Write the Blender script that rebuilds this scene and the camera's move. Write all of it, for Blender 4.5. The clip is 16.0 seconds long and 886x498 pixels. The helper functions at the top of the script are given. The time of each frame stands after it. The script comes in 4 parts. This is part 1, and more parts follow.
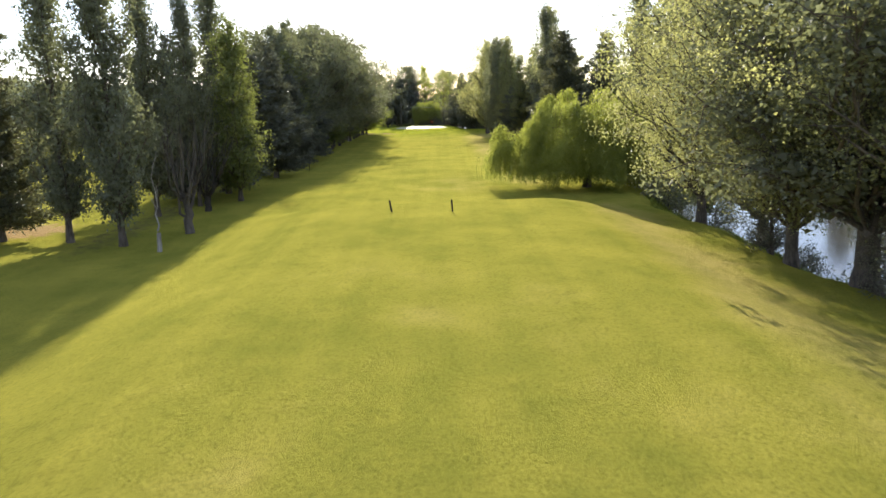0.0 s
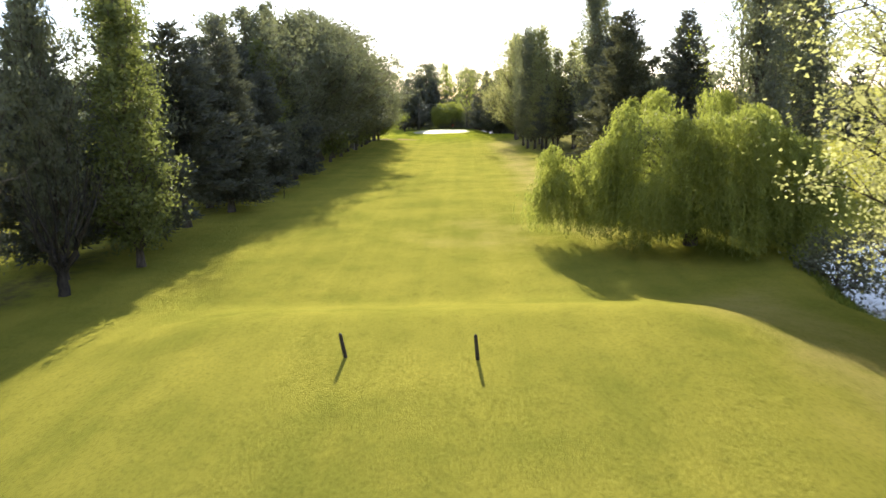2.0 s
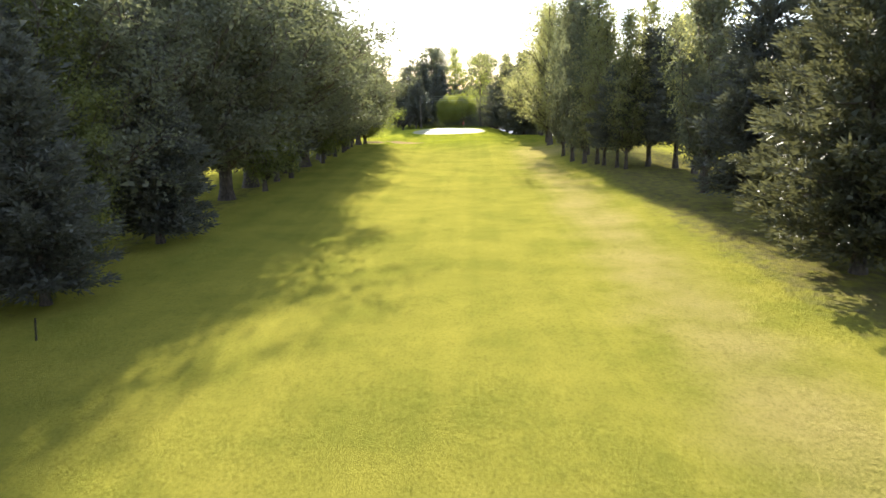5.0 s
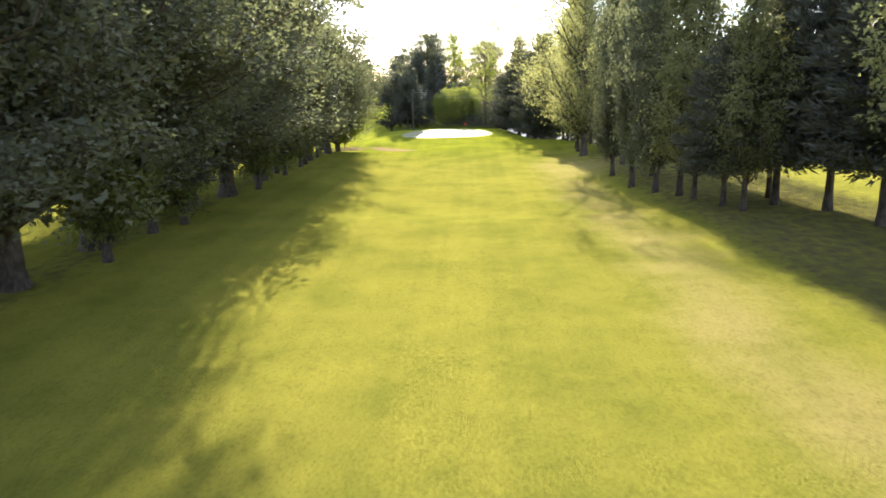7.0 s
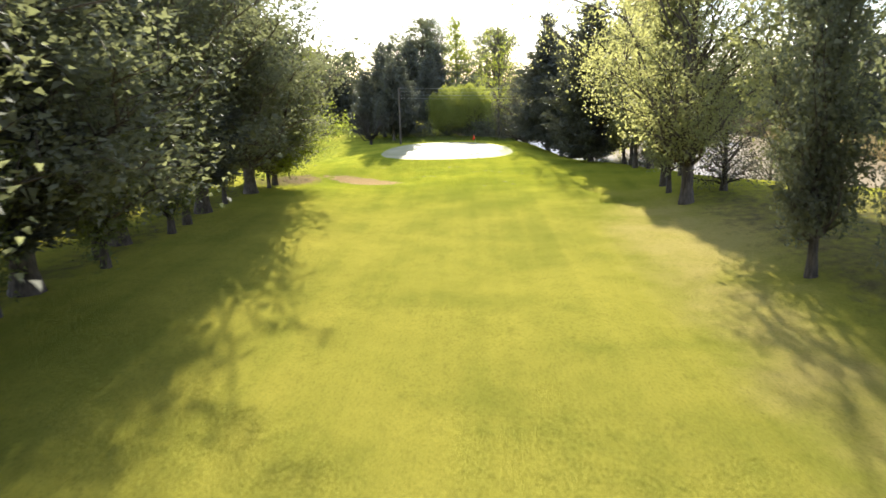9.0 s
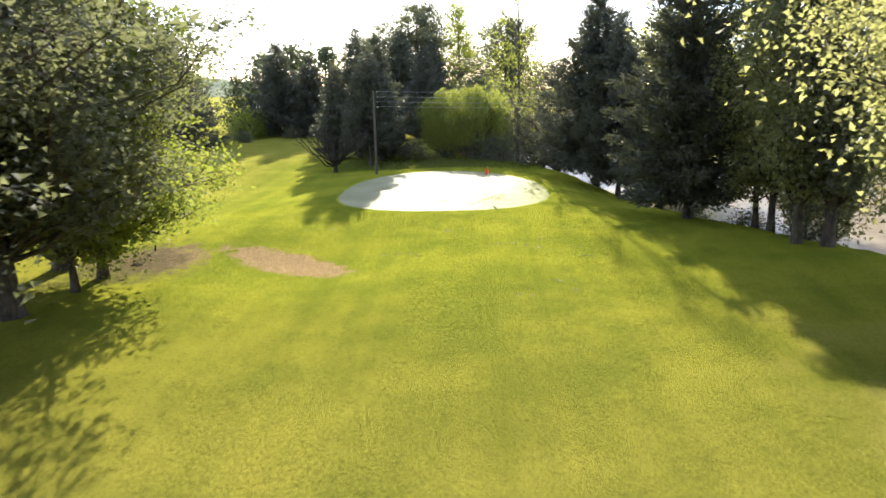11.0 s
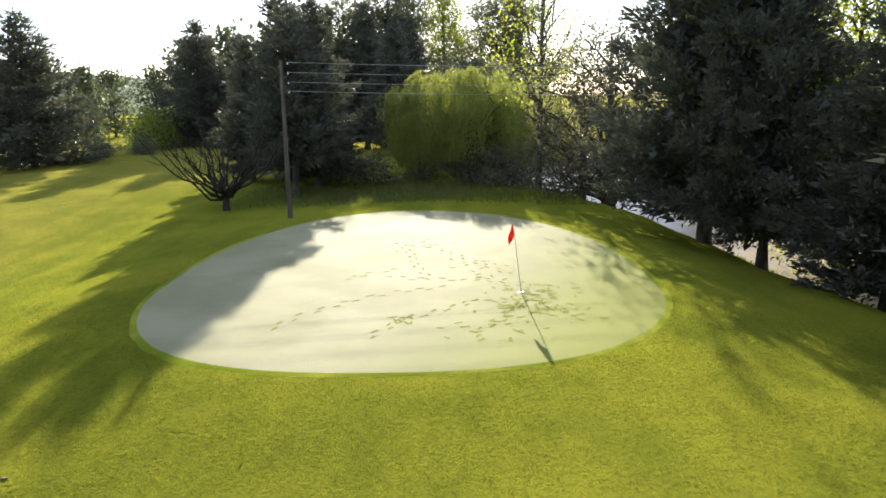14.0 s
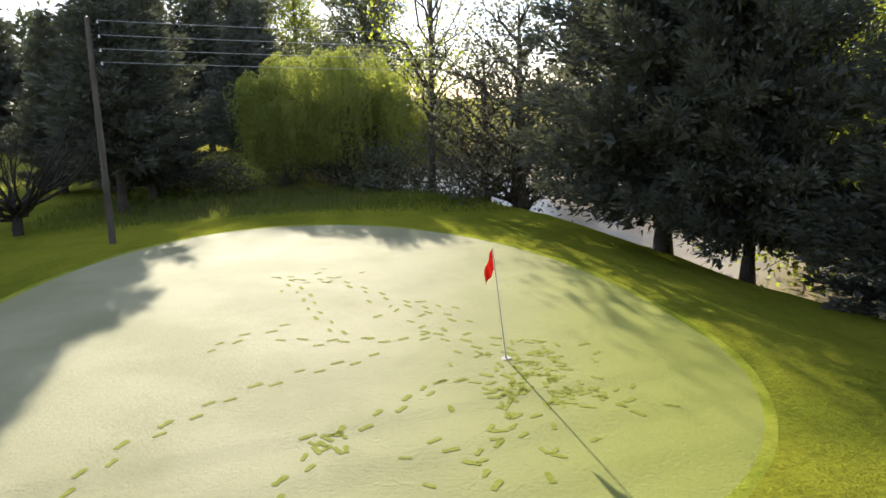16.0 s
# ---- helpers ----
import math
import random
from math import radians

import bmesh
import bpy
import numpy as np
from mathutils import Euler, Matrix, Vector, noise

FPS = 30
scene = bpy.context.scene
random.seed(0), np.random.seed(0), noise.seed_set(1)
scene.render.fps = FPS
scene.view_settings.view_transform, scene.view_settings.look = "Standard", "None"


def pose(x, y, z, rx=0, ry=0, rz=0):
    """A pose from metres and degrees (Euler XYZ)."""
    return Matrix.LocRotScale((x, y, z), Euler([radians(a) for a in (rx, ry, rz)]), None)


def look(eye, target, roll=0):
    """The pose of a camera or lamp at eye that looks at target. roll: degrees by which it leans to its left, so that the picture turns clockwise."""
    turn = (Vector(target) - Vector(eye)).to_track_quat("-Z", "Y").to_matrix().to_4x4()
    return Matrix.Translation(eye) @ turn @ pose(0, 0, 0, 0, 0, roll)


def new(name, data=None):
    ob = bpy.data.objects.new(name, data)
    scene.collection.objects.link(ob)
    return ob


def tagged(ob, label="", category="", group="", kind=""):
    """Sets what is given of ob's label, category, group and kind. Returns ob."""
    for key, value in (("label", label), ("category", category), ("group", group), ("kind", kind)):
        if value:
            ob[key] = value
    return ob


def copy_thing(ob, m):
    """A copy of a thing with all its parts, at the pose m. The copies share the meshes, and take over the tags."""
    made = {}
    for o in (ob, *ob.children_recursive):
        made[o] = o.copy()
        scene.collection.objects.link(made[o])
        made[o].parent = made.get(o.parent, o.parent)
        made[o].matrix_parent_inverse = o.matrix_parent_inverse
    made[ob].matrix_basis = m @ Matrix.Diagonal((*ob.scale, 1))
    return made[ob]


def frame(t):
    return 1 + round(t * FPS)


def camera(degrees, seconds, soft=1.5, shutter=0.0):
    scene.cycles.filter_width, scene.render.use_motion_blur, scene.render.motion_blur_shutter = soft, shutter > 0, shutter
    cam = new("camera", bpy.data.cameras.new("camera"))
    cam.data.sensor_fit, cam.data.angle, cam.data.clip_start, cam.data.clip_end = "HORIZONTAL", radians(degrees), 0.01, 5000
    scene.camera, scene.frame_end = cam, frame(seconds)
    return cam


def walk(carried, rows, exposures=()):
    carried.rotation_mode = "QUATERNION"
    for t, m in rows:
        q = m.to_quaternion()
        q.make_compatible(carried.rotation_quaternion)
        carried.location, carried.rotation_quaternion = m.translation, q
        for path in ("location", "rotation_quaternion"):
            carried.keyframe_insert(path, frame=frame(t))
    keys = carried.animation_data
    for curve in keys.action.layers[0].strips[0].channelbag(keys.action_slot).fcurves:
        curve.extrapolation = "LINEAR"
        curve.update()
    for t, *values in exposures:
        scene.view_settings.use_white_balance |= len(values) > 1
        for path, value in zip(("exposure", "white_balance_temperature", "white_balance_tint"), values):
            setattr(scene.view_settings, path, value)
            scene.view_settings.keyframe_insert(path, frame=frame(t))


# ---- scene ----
cam = camera(62.6, 16.0, 1.6, 0.2)
METRES, EYE, TILT, LEAN, TURN = 218.0, 8.5, 0.0, 0.0, 0.0
ROWS = [
    (0.0, 0.0, 0.0, 0.0, -0.38, -11.51, 1.86),
    (0.5, 0.0007, 0.0248, 0.0005, -0.01, -11.47, 1.82),
    (1.0, 0.0013, 0.0532, 0.001, 0.46, -11.43, 1.79),
    (1.5, 0.0017, 0.0835, 0.0014, 0.96, -11.43, 1.77),
    (2.0, 0.0019, 0.1169, 0.002, 1.44, -11.5, 1.81),
    (2.5, 0.0019, 0.1495, 0.0022, 1.69, -11.59, 1.82),
    (3.0, 0.0015, 0.1841, 0.0023, 1.85, -11.69, 1.85),
    (3.5, 0.001, 0.2196, 0.0025, 2.03, -11.81, 1.89),
    (4.0, 0.0002, 0.254, 0.0025, 2.11, -11.94, 1.83),
    (6.5, -0.0038, 0.428, 0.0007, 2.17, -12.46, 1.6),
    (7.0, -0.0055, 0.4697, 0.0004, 2.1, -12.57, 1.6),
    (7.5, -0.0069, 0.513, 0.0, 2.07, -12.64, 1.65),
    (8.0, -0.0088, 0.5603, -0.0002, 2.01, -12.71, 1.65),
    (8.5, -0.0103, 0.6087, -0.0003, 2.04, -12.71, 1.56),
    (9.0, -0.0116, 0.6545, -0.0004, 2.07, -12.71, 1.55),
    (11.5, -0.015, 0.8433, -0.0024, 2.23, -12.22, 1.16),
    (12.0, -0.0148, 0.8767, -0.0034, 2.22, -12.12, 1.17),
    (12.5, -0.015, 0.9067, -0.005, 2.15, -11.98, 1.15),
    (13.0, -0.0154, 0.9297, -0.0073, 2.16, -11.86, 1.09),
    (13.5, -0.0161, 0.9447, -0.0088, 1.75, -11.75, 1.05),
    (14.0, -0.0174, 0.9568, -0.0102, 1.05, -11.73, 1.1),
    (14.5, -0.0195, 0.968, -0.012, -0.43, -11.75, 1.15),
    (15.0, -0.0218, 0.98, -0.0131, -3.29, -11.71, 1.19),
    (15.5, -0.0236, 0.9898, -0.0139, -7.01, -11.7, 1.29),
    (16.0, -0.0251, 0.9983, -0.015, -10.94, -11.63, 1.32),
]
walk(cam, [(t, pose(0, 0, EYE, TILT, LEAN, TURN) @ pose(METRES * x, METRES * y, METRES * z, 90 + pitch, roll, yaw)) for t, x, y, z, yaw, pitch, roll in ROWS],
     exposures=((0.0, 1.80), (2.5, 1.96), (4.2, 2.16), (6.5, 2.32), (9.0, 2.30), (11.3, 2.10), (12.5, 1.88), (14.0, 1.78), (16.0, 1.70)))

# ---- light ----
SUN_EL, SUN_AZ = 19.0, -4.3          # degrees above the horizon, degrees east of +y
world = bpy.data.worlds.new("world")
scene.world = world
world.use_nodes = True
wn = world.node_tree
sky = wn.nodes.new("ShaderNodeTexSky")
sky.sky_type = "NISHITA"
sky.sun_disc = False
sky.sun_elevation = radians(SUN_EL)
sky.sun_rotation = radians(SUN_AZ)
sky.air_density, sky.dust_density, sky.ozone_density = 1.0, 0.3, 1.6
haze = wn.nodes.new("ShaderNodeMix")          # thin bright haze over the whole sky
haze.data_type = "RGBA"
haze.inputs[0].default_value = 0.36
haze.inputs[7].default_value = (4.75, 4.95, 5.35, 1)
tint = wn.nodes.new("ShaderNodeMix")
tint.data_type, tint.blend_type = "RGBA", "MULTIPLY"
tint.inputs[0].default_value = 1.0
tint.inputs[7].default_value = (0.93, 0.97, 1.20, 1)
wn.links.new(sky.outputs[0], tint.inputs[6])
wn.links.new(tint.outputs[2], haze.inputs[6])
wn.links.new(haze.outputs[2], wn.nodes["Background"].inputs[0])
wn.nodes["Background"].inputs[1].default_value = 0.086
sun = new("sun", bpy.data.lights.new("sun", "SUN"))
sun.data.energy, sun.data.angle, sun.data.color = 5.0, radians(0.6), (1.0, 0.92, 0.78)
SUN_WAY = Vector((math.sin(radians(SUN_AZ)) * math.cos(radians(SUN_EL)), math.cos(radians(SUN_AZ)) * math.cos(radians(SUN_EL)), math.sin(radians(SUN_EL))))
sun.matrix_world = look(SUN_WAY * 100, (0, 0, 0))

# ---- materials ----


def material(name):
    m = bpy.data.materials.new(name)
    m.use_nodes = True
    m.node_tree.nodes.clear()
    return m, m.node_tree


def node(nt, kind, **sets):
    n = nt.nodes.new(kind)
    for k, v in sets.items():
        setattr(n, k, v)
    return n


def put(nt, socket, value):
    """Link or set a socket."""
    if isinstance(value, bpy.types.NodeSocket):
        nt.links.new(value, socket)
    else:
        socket.default_value = value


def mix(nt, fac, a, b):
    n = node(nt, "ShaderNodeMix", data_type="RGBA")
    put(nt, n.inputs[0], fac)
    put(nt, n.inputs[6], a if isinstance(a, bpy.types.NodeSocket) else (*a, 1))
    put(nt, n.inputs[7], b if isinstance(b, bpy.types.NodeSocket) else (*b, 1))
    return n.outputs[2]


def ramp(nt, value, lo, hi, a=0.0, b=1.0):
    n = node(nt, "ShaderNodeMapRange", interpolation_type="SMOOTHSTEP")
    put(nt, n.inputs[0], value)
    for i, v in ((1, lo), (2, hi), (3, a), (4, b)):
        n.inputs[i].default_value = v
    return n.outputs[0]


def calc(nt, op, a, b=0.0):
    n = node(nt, "ShaderNodeMath", operation=op)
    put(nt, n.inputs[0], a)
    put(nt, n.inputs[1], b)
    return n.outputs[0]


def texture(nt, scale, detail=4.0, rough=0.55, stretch=(1, 1, 1)):
    co = node(nt, "ShaderNodeTexCoord")
    mp = node(nt, "ShaderNodeMapping")
    mp.inputs[3].default_value = stretch
    nt.links.new(co.outputs["Object"], mp.inputs[0])
    n = node(nt, "ShaderNodeTexNoise")
    n.inputs["Scale"].default_value, n.inputs["Detail"].default_value, n.inputs["Roughness"].default_value = scale, detail, rough
    nt.links.new(mp.outputs[0], n.inputs["Vector"])
    return n.outputs[0]


def finish(nt, color, rough=0.8, bump=None, strength=0.4, distance=0.02, metal=0.0, spec=0.3, extra=None):
    p = node(nt, "ShaderNodeBsdfPrincipled")
    put(nt, p.inputs["Base Color"], color if isinstance(color, bpy.types.NodeSocket) else (*color, 1))
    put(nt, p.inputs["Roughness"], rough)
    p.inputs["Metallic"].default_value = metal
    put(nt, p.inputs["Specular IOR Level"], spec)
    if bump is not None:
        b = node(nt, "ShaderNodeBump")
        b.inputs["Strength"].default_value, b.inputs["Distance"].default_value = strength, distance
        nt.links.new(bump, b.inputs["Height"])
        nt.links.new(b.outputs[0], p.inputs["Normal"])
    out = node(nt, "ShaderNodeOutputMaterial")
    shader = p.outputs[0]
    if extra is not None:
        fac, other = extra
        ms = node(nt, "ShaderNodeMixShader")
        put(nt, ms.inputs[0], fac)
        nt.links.new(shader, ms.inputs[1])
        nt.links.new(other, ms.inputs[2])
        shader = ms.outputs[0]
    nt.links.new(shader, out.inputs[0])
    return p


def plain(name, a, b, scale=6.0, rough=0.8, strength=0.3, distance=0.01, metal=0.0, spec=0.3, stretch=(1, 1, 1)):
    m, nt = material(name)
    n1, n2 = texture(nt, scale, 6, 0.6, stretch), texture(nt, scale * 0.13, 3, 0.5)
    f = ramp(nt, calc(nt, "ADD", calc(nt, "MULTIPLY", n1, 0.6), calc(nt, "MULTIPLY", n2, 0.4)), 0.36, 0.64)
    finish(nt, mix(nt, f, a, b), rough, n1, strength, distance, metal, spec)
    return m


def leaf_material(name, dark, light, glow, share=0.45, rough=0.62, spec=0.12):
    """Leaves: each one of its own tint, thin enough to let the sun through."""
    m, nt = material(name)
    geo = node(nt, "ShaderNodeNewGeometry")
    info = node(nt, "ShaderNodeObjectInfo")
    t = calc(nt, "ADD", calc(nt, "MULTIPLY", geo.outputs["Random Per Island"], 0.7), calc(nt, "MULTIPLY", info.outputs["Random"], 0.3))
    big = texture(nt, 0.45, 2)
    t = calc(nt, "ADD", calc(nt, "MULTIPLY", t, 0.7), calc(nt, "MULTIPLY", ramp(nt, big, 0.35, 0.65), 0.3))
    col = mix(nt, t, dark, light)
    tr = node(nt, "ShaderNodeBsdfTranslucent")
    nt.links.new(mix(nt, t, tuple(0.6 * c for c in glow), glow), tr.inputs[0])
    finish(nt, col, rough, spec=spec, extra=(share, tr.outputs[0]))
    return m


def turf_material(name, green, yellow, straw, soil_a, soil_b, dew=0.0):
    """Mown turf with faint mowing lines, dry straw, bare soil and litter where the masks lie."""
    m, nt = material(name)
    fine = texture(nt, 9.5, 6, 0.75)
    tuft = texture(nt, 1.5, 6, 0.68, (1.0, 0.7, 1.0))
    blot = texture(nt, 0.22, 5, 0.62)
    wide = texture(nt, 0.035, 3, 0.5, (1.6, 0.8, 1))
    lines = texture(nt, 0.7, 3, 0.55, (1.0, 0.006, 1.0))
    f = calc(nt, "ADD", calc(nt, "MULTIPLY", blot, 0.50), calc(nt, "MULTIPLY", wide, 0.28))
    f = calc(nt, "ADD", f, calc(nt, "MULTIPLY", lines, 0.22))
    col = mix(nt, ramp(nt, f, 0.29, 0.71), green, yellow)
    lush = node(nt, "ShaderNodeAttribute", attribute_name="lush")
    col = mix(nt, calc(nt, "MULTIPLY", lush.outputs["Fac"], 0.80), col, mix(nt, ramp(nt, f, 0.40, 0.60), (0.155, 0.200, 0.013), (0.292, 0.310, 0.022)))
    dry = node(nt, "ShaderNodeAttribute", attribute_name="dry")
    d = calc(nt, "MULTIPLY", ramp(nt, calc(nt, "ADD", dry.outputs["Fac"], calc(nt, "MULTIPLY", calc(nt, "SUBTRACT", blot, 0.5), 1.3)), 0.25, 1.0), 0.62)
    col = mix(nt, d, col, straw)
    col = mix(nt, calc(nt, "MULTIPLY", ramp(nt, tuft, 0.52, 0.72), 0.22), col, tuple(c * 0.45 for c in green))
    col = mix(nt, calc(nt, "MULTIPLY", ramp(nt, fine, 0.45, 0.66), 0.44), col, tuple(c * 0.40 for c in green))
    soil = node(nt, "ShaderNodeAttribute", attribute_name="soil")
    s = ramp(nt, calc(nt, "ADD", soil.outputs["Fac"], calc(nt, "MULTIPLY", calc(nt, "SUBTRACT", tuft, 0.5), 0.9)), 0.42, 0.62)
    col = mix(nt, s, col, mix(nt, ramp(nt, fine, 0.4, 0.62), soil_a, soil_b))
    lit = node(nt, "ShaderNodeAttribute", attribute_name="litter")
    li = calc(nt, "MULTIPLY", ramp(nt, calc(nt, "ADD", lit.outputs["Fac"], calc(nt, "MULTIPLY", calc(nt, "SUBTRACT", tuft, 0.5), 1.0)), 0.3, 0.8), 0.85)
    col = mix(nt, li, col, mix(nt, ramp(nt, fine, 0.4, 0.62), (0.055, 0.045, 0.030), (0.13, 0.105, 0.07)))
    h = calc(nt, "ADD", calc(nt, "MULTIPLY", fine, 0.9), calc(nt, "MULTIPLY", tuft, 0.8))
    p = finish(nt, col, 0.75, h, 1.0, 0.22, spec=0.0)
    p.inputs["Sheen Weight"].default_value, p.inputs["Sheen Roughness"].default_value = 0.08, 0.5
    p.inputs["Sheen Tint"].default_value = (0.90, 0.84, 0.30, 1)
    return m


TURF = turf_material("turf", (0.178, 0.191, 0.027), (0.362, 0.325, 0.053), (0.39, 0.305, 0.13), (0.25, 0.165, 0.08), (0.40, 0.28, 0.15))
BARK = plain("bark", (0.045, 0.036, 0.028), (0.13, 0.105, 0.08), 9.0, 0.9, 0.8, 0.04, stretch=(1, 1, 0.25))
BARK_DARK = plain("dark_bark", (0.020, 0.017, 0.014), (0.060, 0.050, 0.040), 9.0, 0.9, 0.8, 0.04, stretch=(1, 1, 0.25))
BARK_PALE = plain("pale_dead_wood", (0.16, 0.14, 0.12), (0.34, 0.31, 0.27), 8.0, 0.85, 0.6, 0.02, stretch=(1, 1, 0.2))
POLE_WOOD = plain("weathered_pole_wood", (0.06, 0.05, 0.04), (0.13, 0.11, 0.09), 7.0, 0.85, 0.5, 0.01, stretch=(1, 1, 0.1))
LEAF_POPLAR = leaf_material("poplar_leaf", (0.090, 0.097, 0.070), (0.175, 0.178, 0.125), (0.27, 0.29, 0.125), 0.32, 0.75, 0.05)
LEAF_BROAD = leaf_material("broad_leaf", (0.090, 0.105, 0.055), (0.28, 0.28, 0.15), (0.46, 0.46, 0.16), 0.48)
LEAF_LIME = leaf_material("lime_leaf", (0.081, 0.121, 0.027), (0.189, 0.230, 0.054), (0.459, 0.513, 0.054), 0.50)
LEAF_WILLOW = leaf_material("willow_leaf", (0.100, 0.125, 0.030), (0.32, 0.33, 0.09), (0.42, 0.46, 0.08), 0.40)
LEAF_CONIFER = leaf_material("conifer_needles", (0.058, 0.064, 0.056), (0.150, 0.154, 0.122), (0.15, 0.16, 0.08), 0.18, 0.6)
LEAF_PINE = leaf_material("pine_needles", (0.042, 0.050, 0.034), (0.150, 0.150, 0.092), (0.17, 0.17, 0.07), 0.20, 0.55)
LEAF_EDGE = leaf_material("green_leaf", (0.065, 0.092, 0.026), (0.190, 0.215, 0.050), (0.34, 0.40, 0.06), 0.36, 0.7, 0.05)
LEAF_ROW = leaf_material("row_leaf", (0.080, 0.096, 0.042), (0.185, 0.200, 0.075), (0.30, 0.34, 0.08), 0.28, 0.7, 0.05)
LEAF_FAR = leaf_material("far_leaf", (0.070, 0.085, 0.050), (0.14, 0.155, 0.085), (0.16, 0.19, 0.07), 0.22)
LEAF_SILVER = leaf_material("silvery_leaf", (0.08, 0.085, 0.06), (0.19, 0.18, 0.13), (0.22, 0.22, 0.12), 0.35)
LEAF_RED = leaf_material("dry_red_leaf", (0.10, 0.03, 0.02), (0.22, 0.07, 0.04), (0.30, 0.08, 0.04), 0.35)
REED = leaf_material("dry_reed", (0.20, 0.15, 0.08), (0.38, 0.30, 0.16), (0.40, 0.32, 0.16), 0.35)
GRASS_LONG = leaf_material("long_grass_blade", (0.06, 0.09, 0.02), (0.15, 0.18, 0.04), (0.30, 0.34, 0.05), 0.45)

# ---- the lie of the land ----


def sstep(v, a, b):
    t = np.clip((np.asarray(v, float) - a) / (b - a), 0, 1)
    return t * t * (3 - 2 * t)


def bell(x, y, cx, cy, rx, ry):
    return np.exp(-((x - cx) / rx) ** 2 - ((y - cy) / ry) ** 2)


GREEN_C, GREEN_R, GREEN_BACK = (-5.55, 231.0), (8.0, 7.25), 15.6
POND_NEAR, POND_FAR = -2.0, -2.0


def shore(x, y):
    """Metres inside the water of either pond (negative on land)."""
    x, y = np.asarray(x, float), np.asarray(y, float)
    wob = 0.8 * np.sin(y * 0.31) + 0.5 * np.sin(y * 0.83 + 1)
    x1 = np.interp(y, [-40, 0, 30, 50, 62, 72, 84, 96], [24, 22.5, 21.5, 20.5, 20.5, 23, 34, 60]) + wob * 0.5
    near = np.minimum(np.minimum(x - x1, 62 - x + wob), np.minimum(y + 30, 96 - y))
    x2 = np.interp(y, [196, 206, 215, 225, 240, 250, 257, 261, 268, 285, 300], [36, 22, 18.5, 15, 12.3, 10.2, 7.0, 2.0, -2.0, -3, 6]) + wob * 0.35
    far = np.minimum(np.minimum(x - x2, 48 - x + wob), np.minimum(y - 196, 296 - y + wob))
    return np.maximum(near, far)


def land(x, y):
    x, y = np.asarray(x, float), np.asarray(y, float)
    h = 0.12 + 0.10 * np.sin(x * 0.11 + 1.0) * np.sin(y * 0.07) + 0.05 * np.sin(x * 0.31 + y * 0.23)
    tee = sstep(x, -17, -6.5) * (1 - sstep(x, 6.5, 17)) * sstep(y, -30, -14) * (1 - sstep(y, 49, 58))
    h = h + 1.62 * tee
    ridge = sstep(x, -17, -8) * (1 - sstep(x, 10, 17))
    h = h - 0.35 * ridge * sstep(y, 84, 130) * (1 - sstep(y, 200, 222))
    h = h - 0.55 * ridge * sstep(y, 149, 158) * (1 - sstep(y, 190, 212))
    h = h - 0.75 * bell(x, y, -13, 213, 7, 6)
    h = h - 0.8 * bell(x, y, -24, 238, 6, 16)
    q = np.sqrt(((x - GREEN_C[0]) / GREEN_R[0]) ** 2 + ((y - GREEN_C[1]) / np.where(y > GREEN_C[1], GREEN_BACK, GREEN_R[1])) ** 2)
    pad = 0.36 + 0.006 * (y - 231) - 0.008 * (x + 5.6)
    w = 1 - sstep(q, 1.06, 1.65)
    h = h * (1 - w) + pad * w
    h = h - 0.9 * sstep(x, 3, 10) * sstep(y, 214, 236) * (1 - sstep(y, 275, 300))
    h = h + 0.7 * sstep(y, 255, 300) * (1 - sstep(x, -30, -12)) - 0.5 * sstep(-x, 36, 60) * sstep(y, 230, 270)
    s = shore(x, y)
    h = h * (1 - sstep(s, -4.5, 1.5)) + -2.9 * sstep(s, -4.5, 1.5)
    h = h + sstep(np.hypot(x, y - 120), 500, 2200) * 6.0
    return h


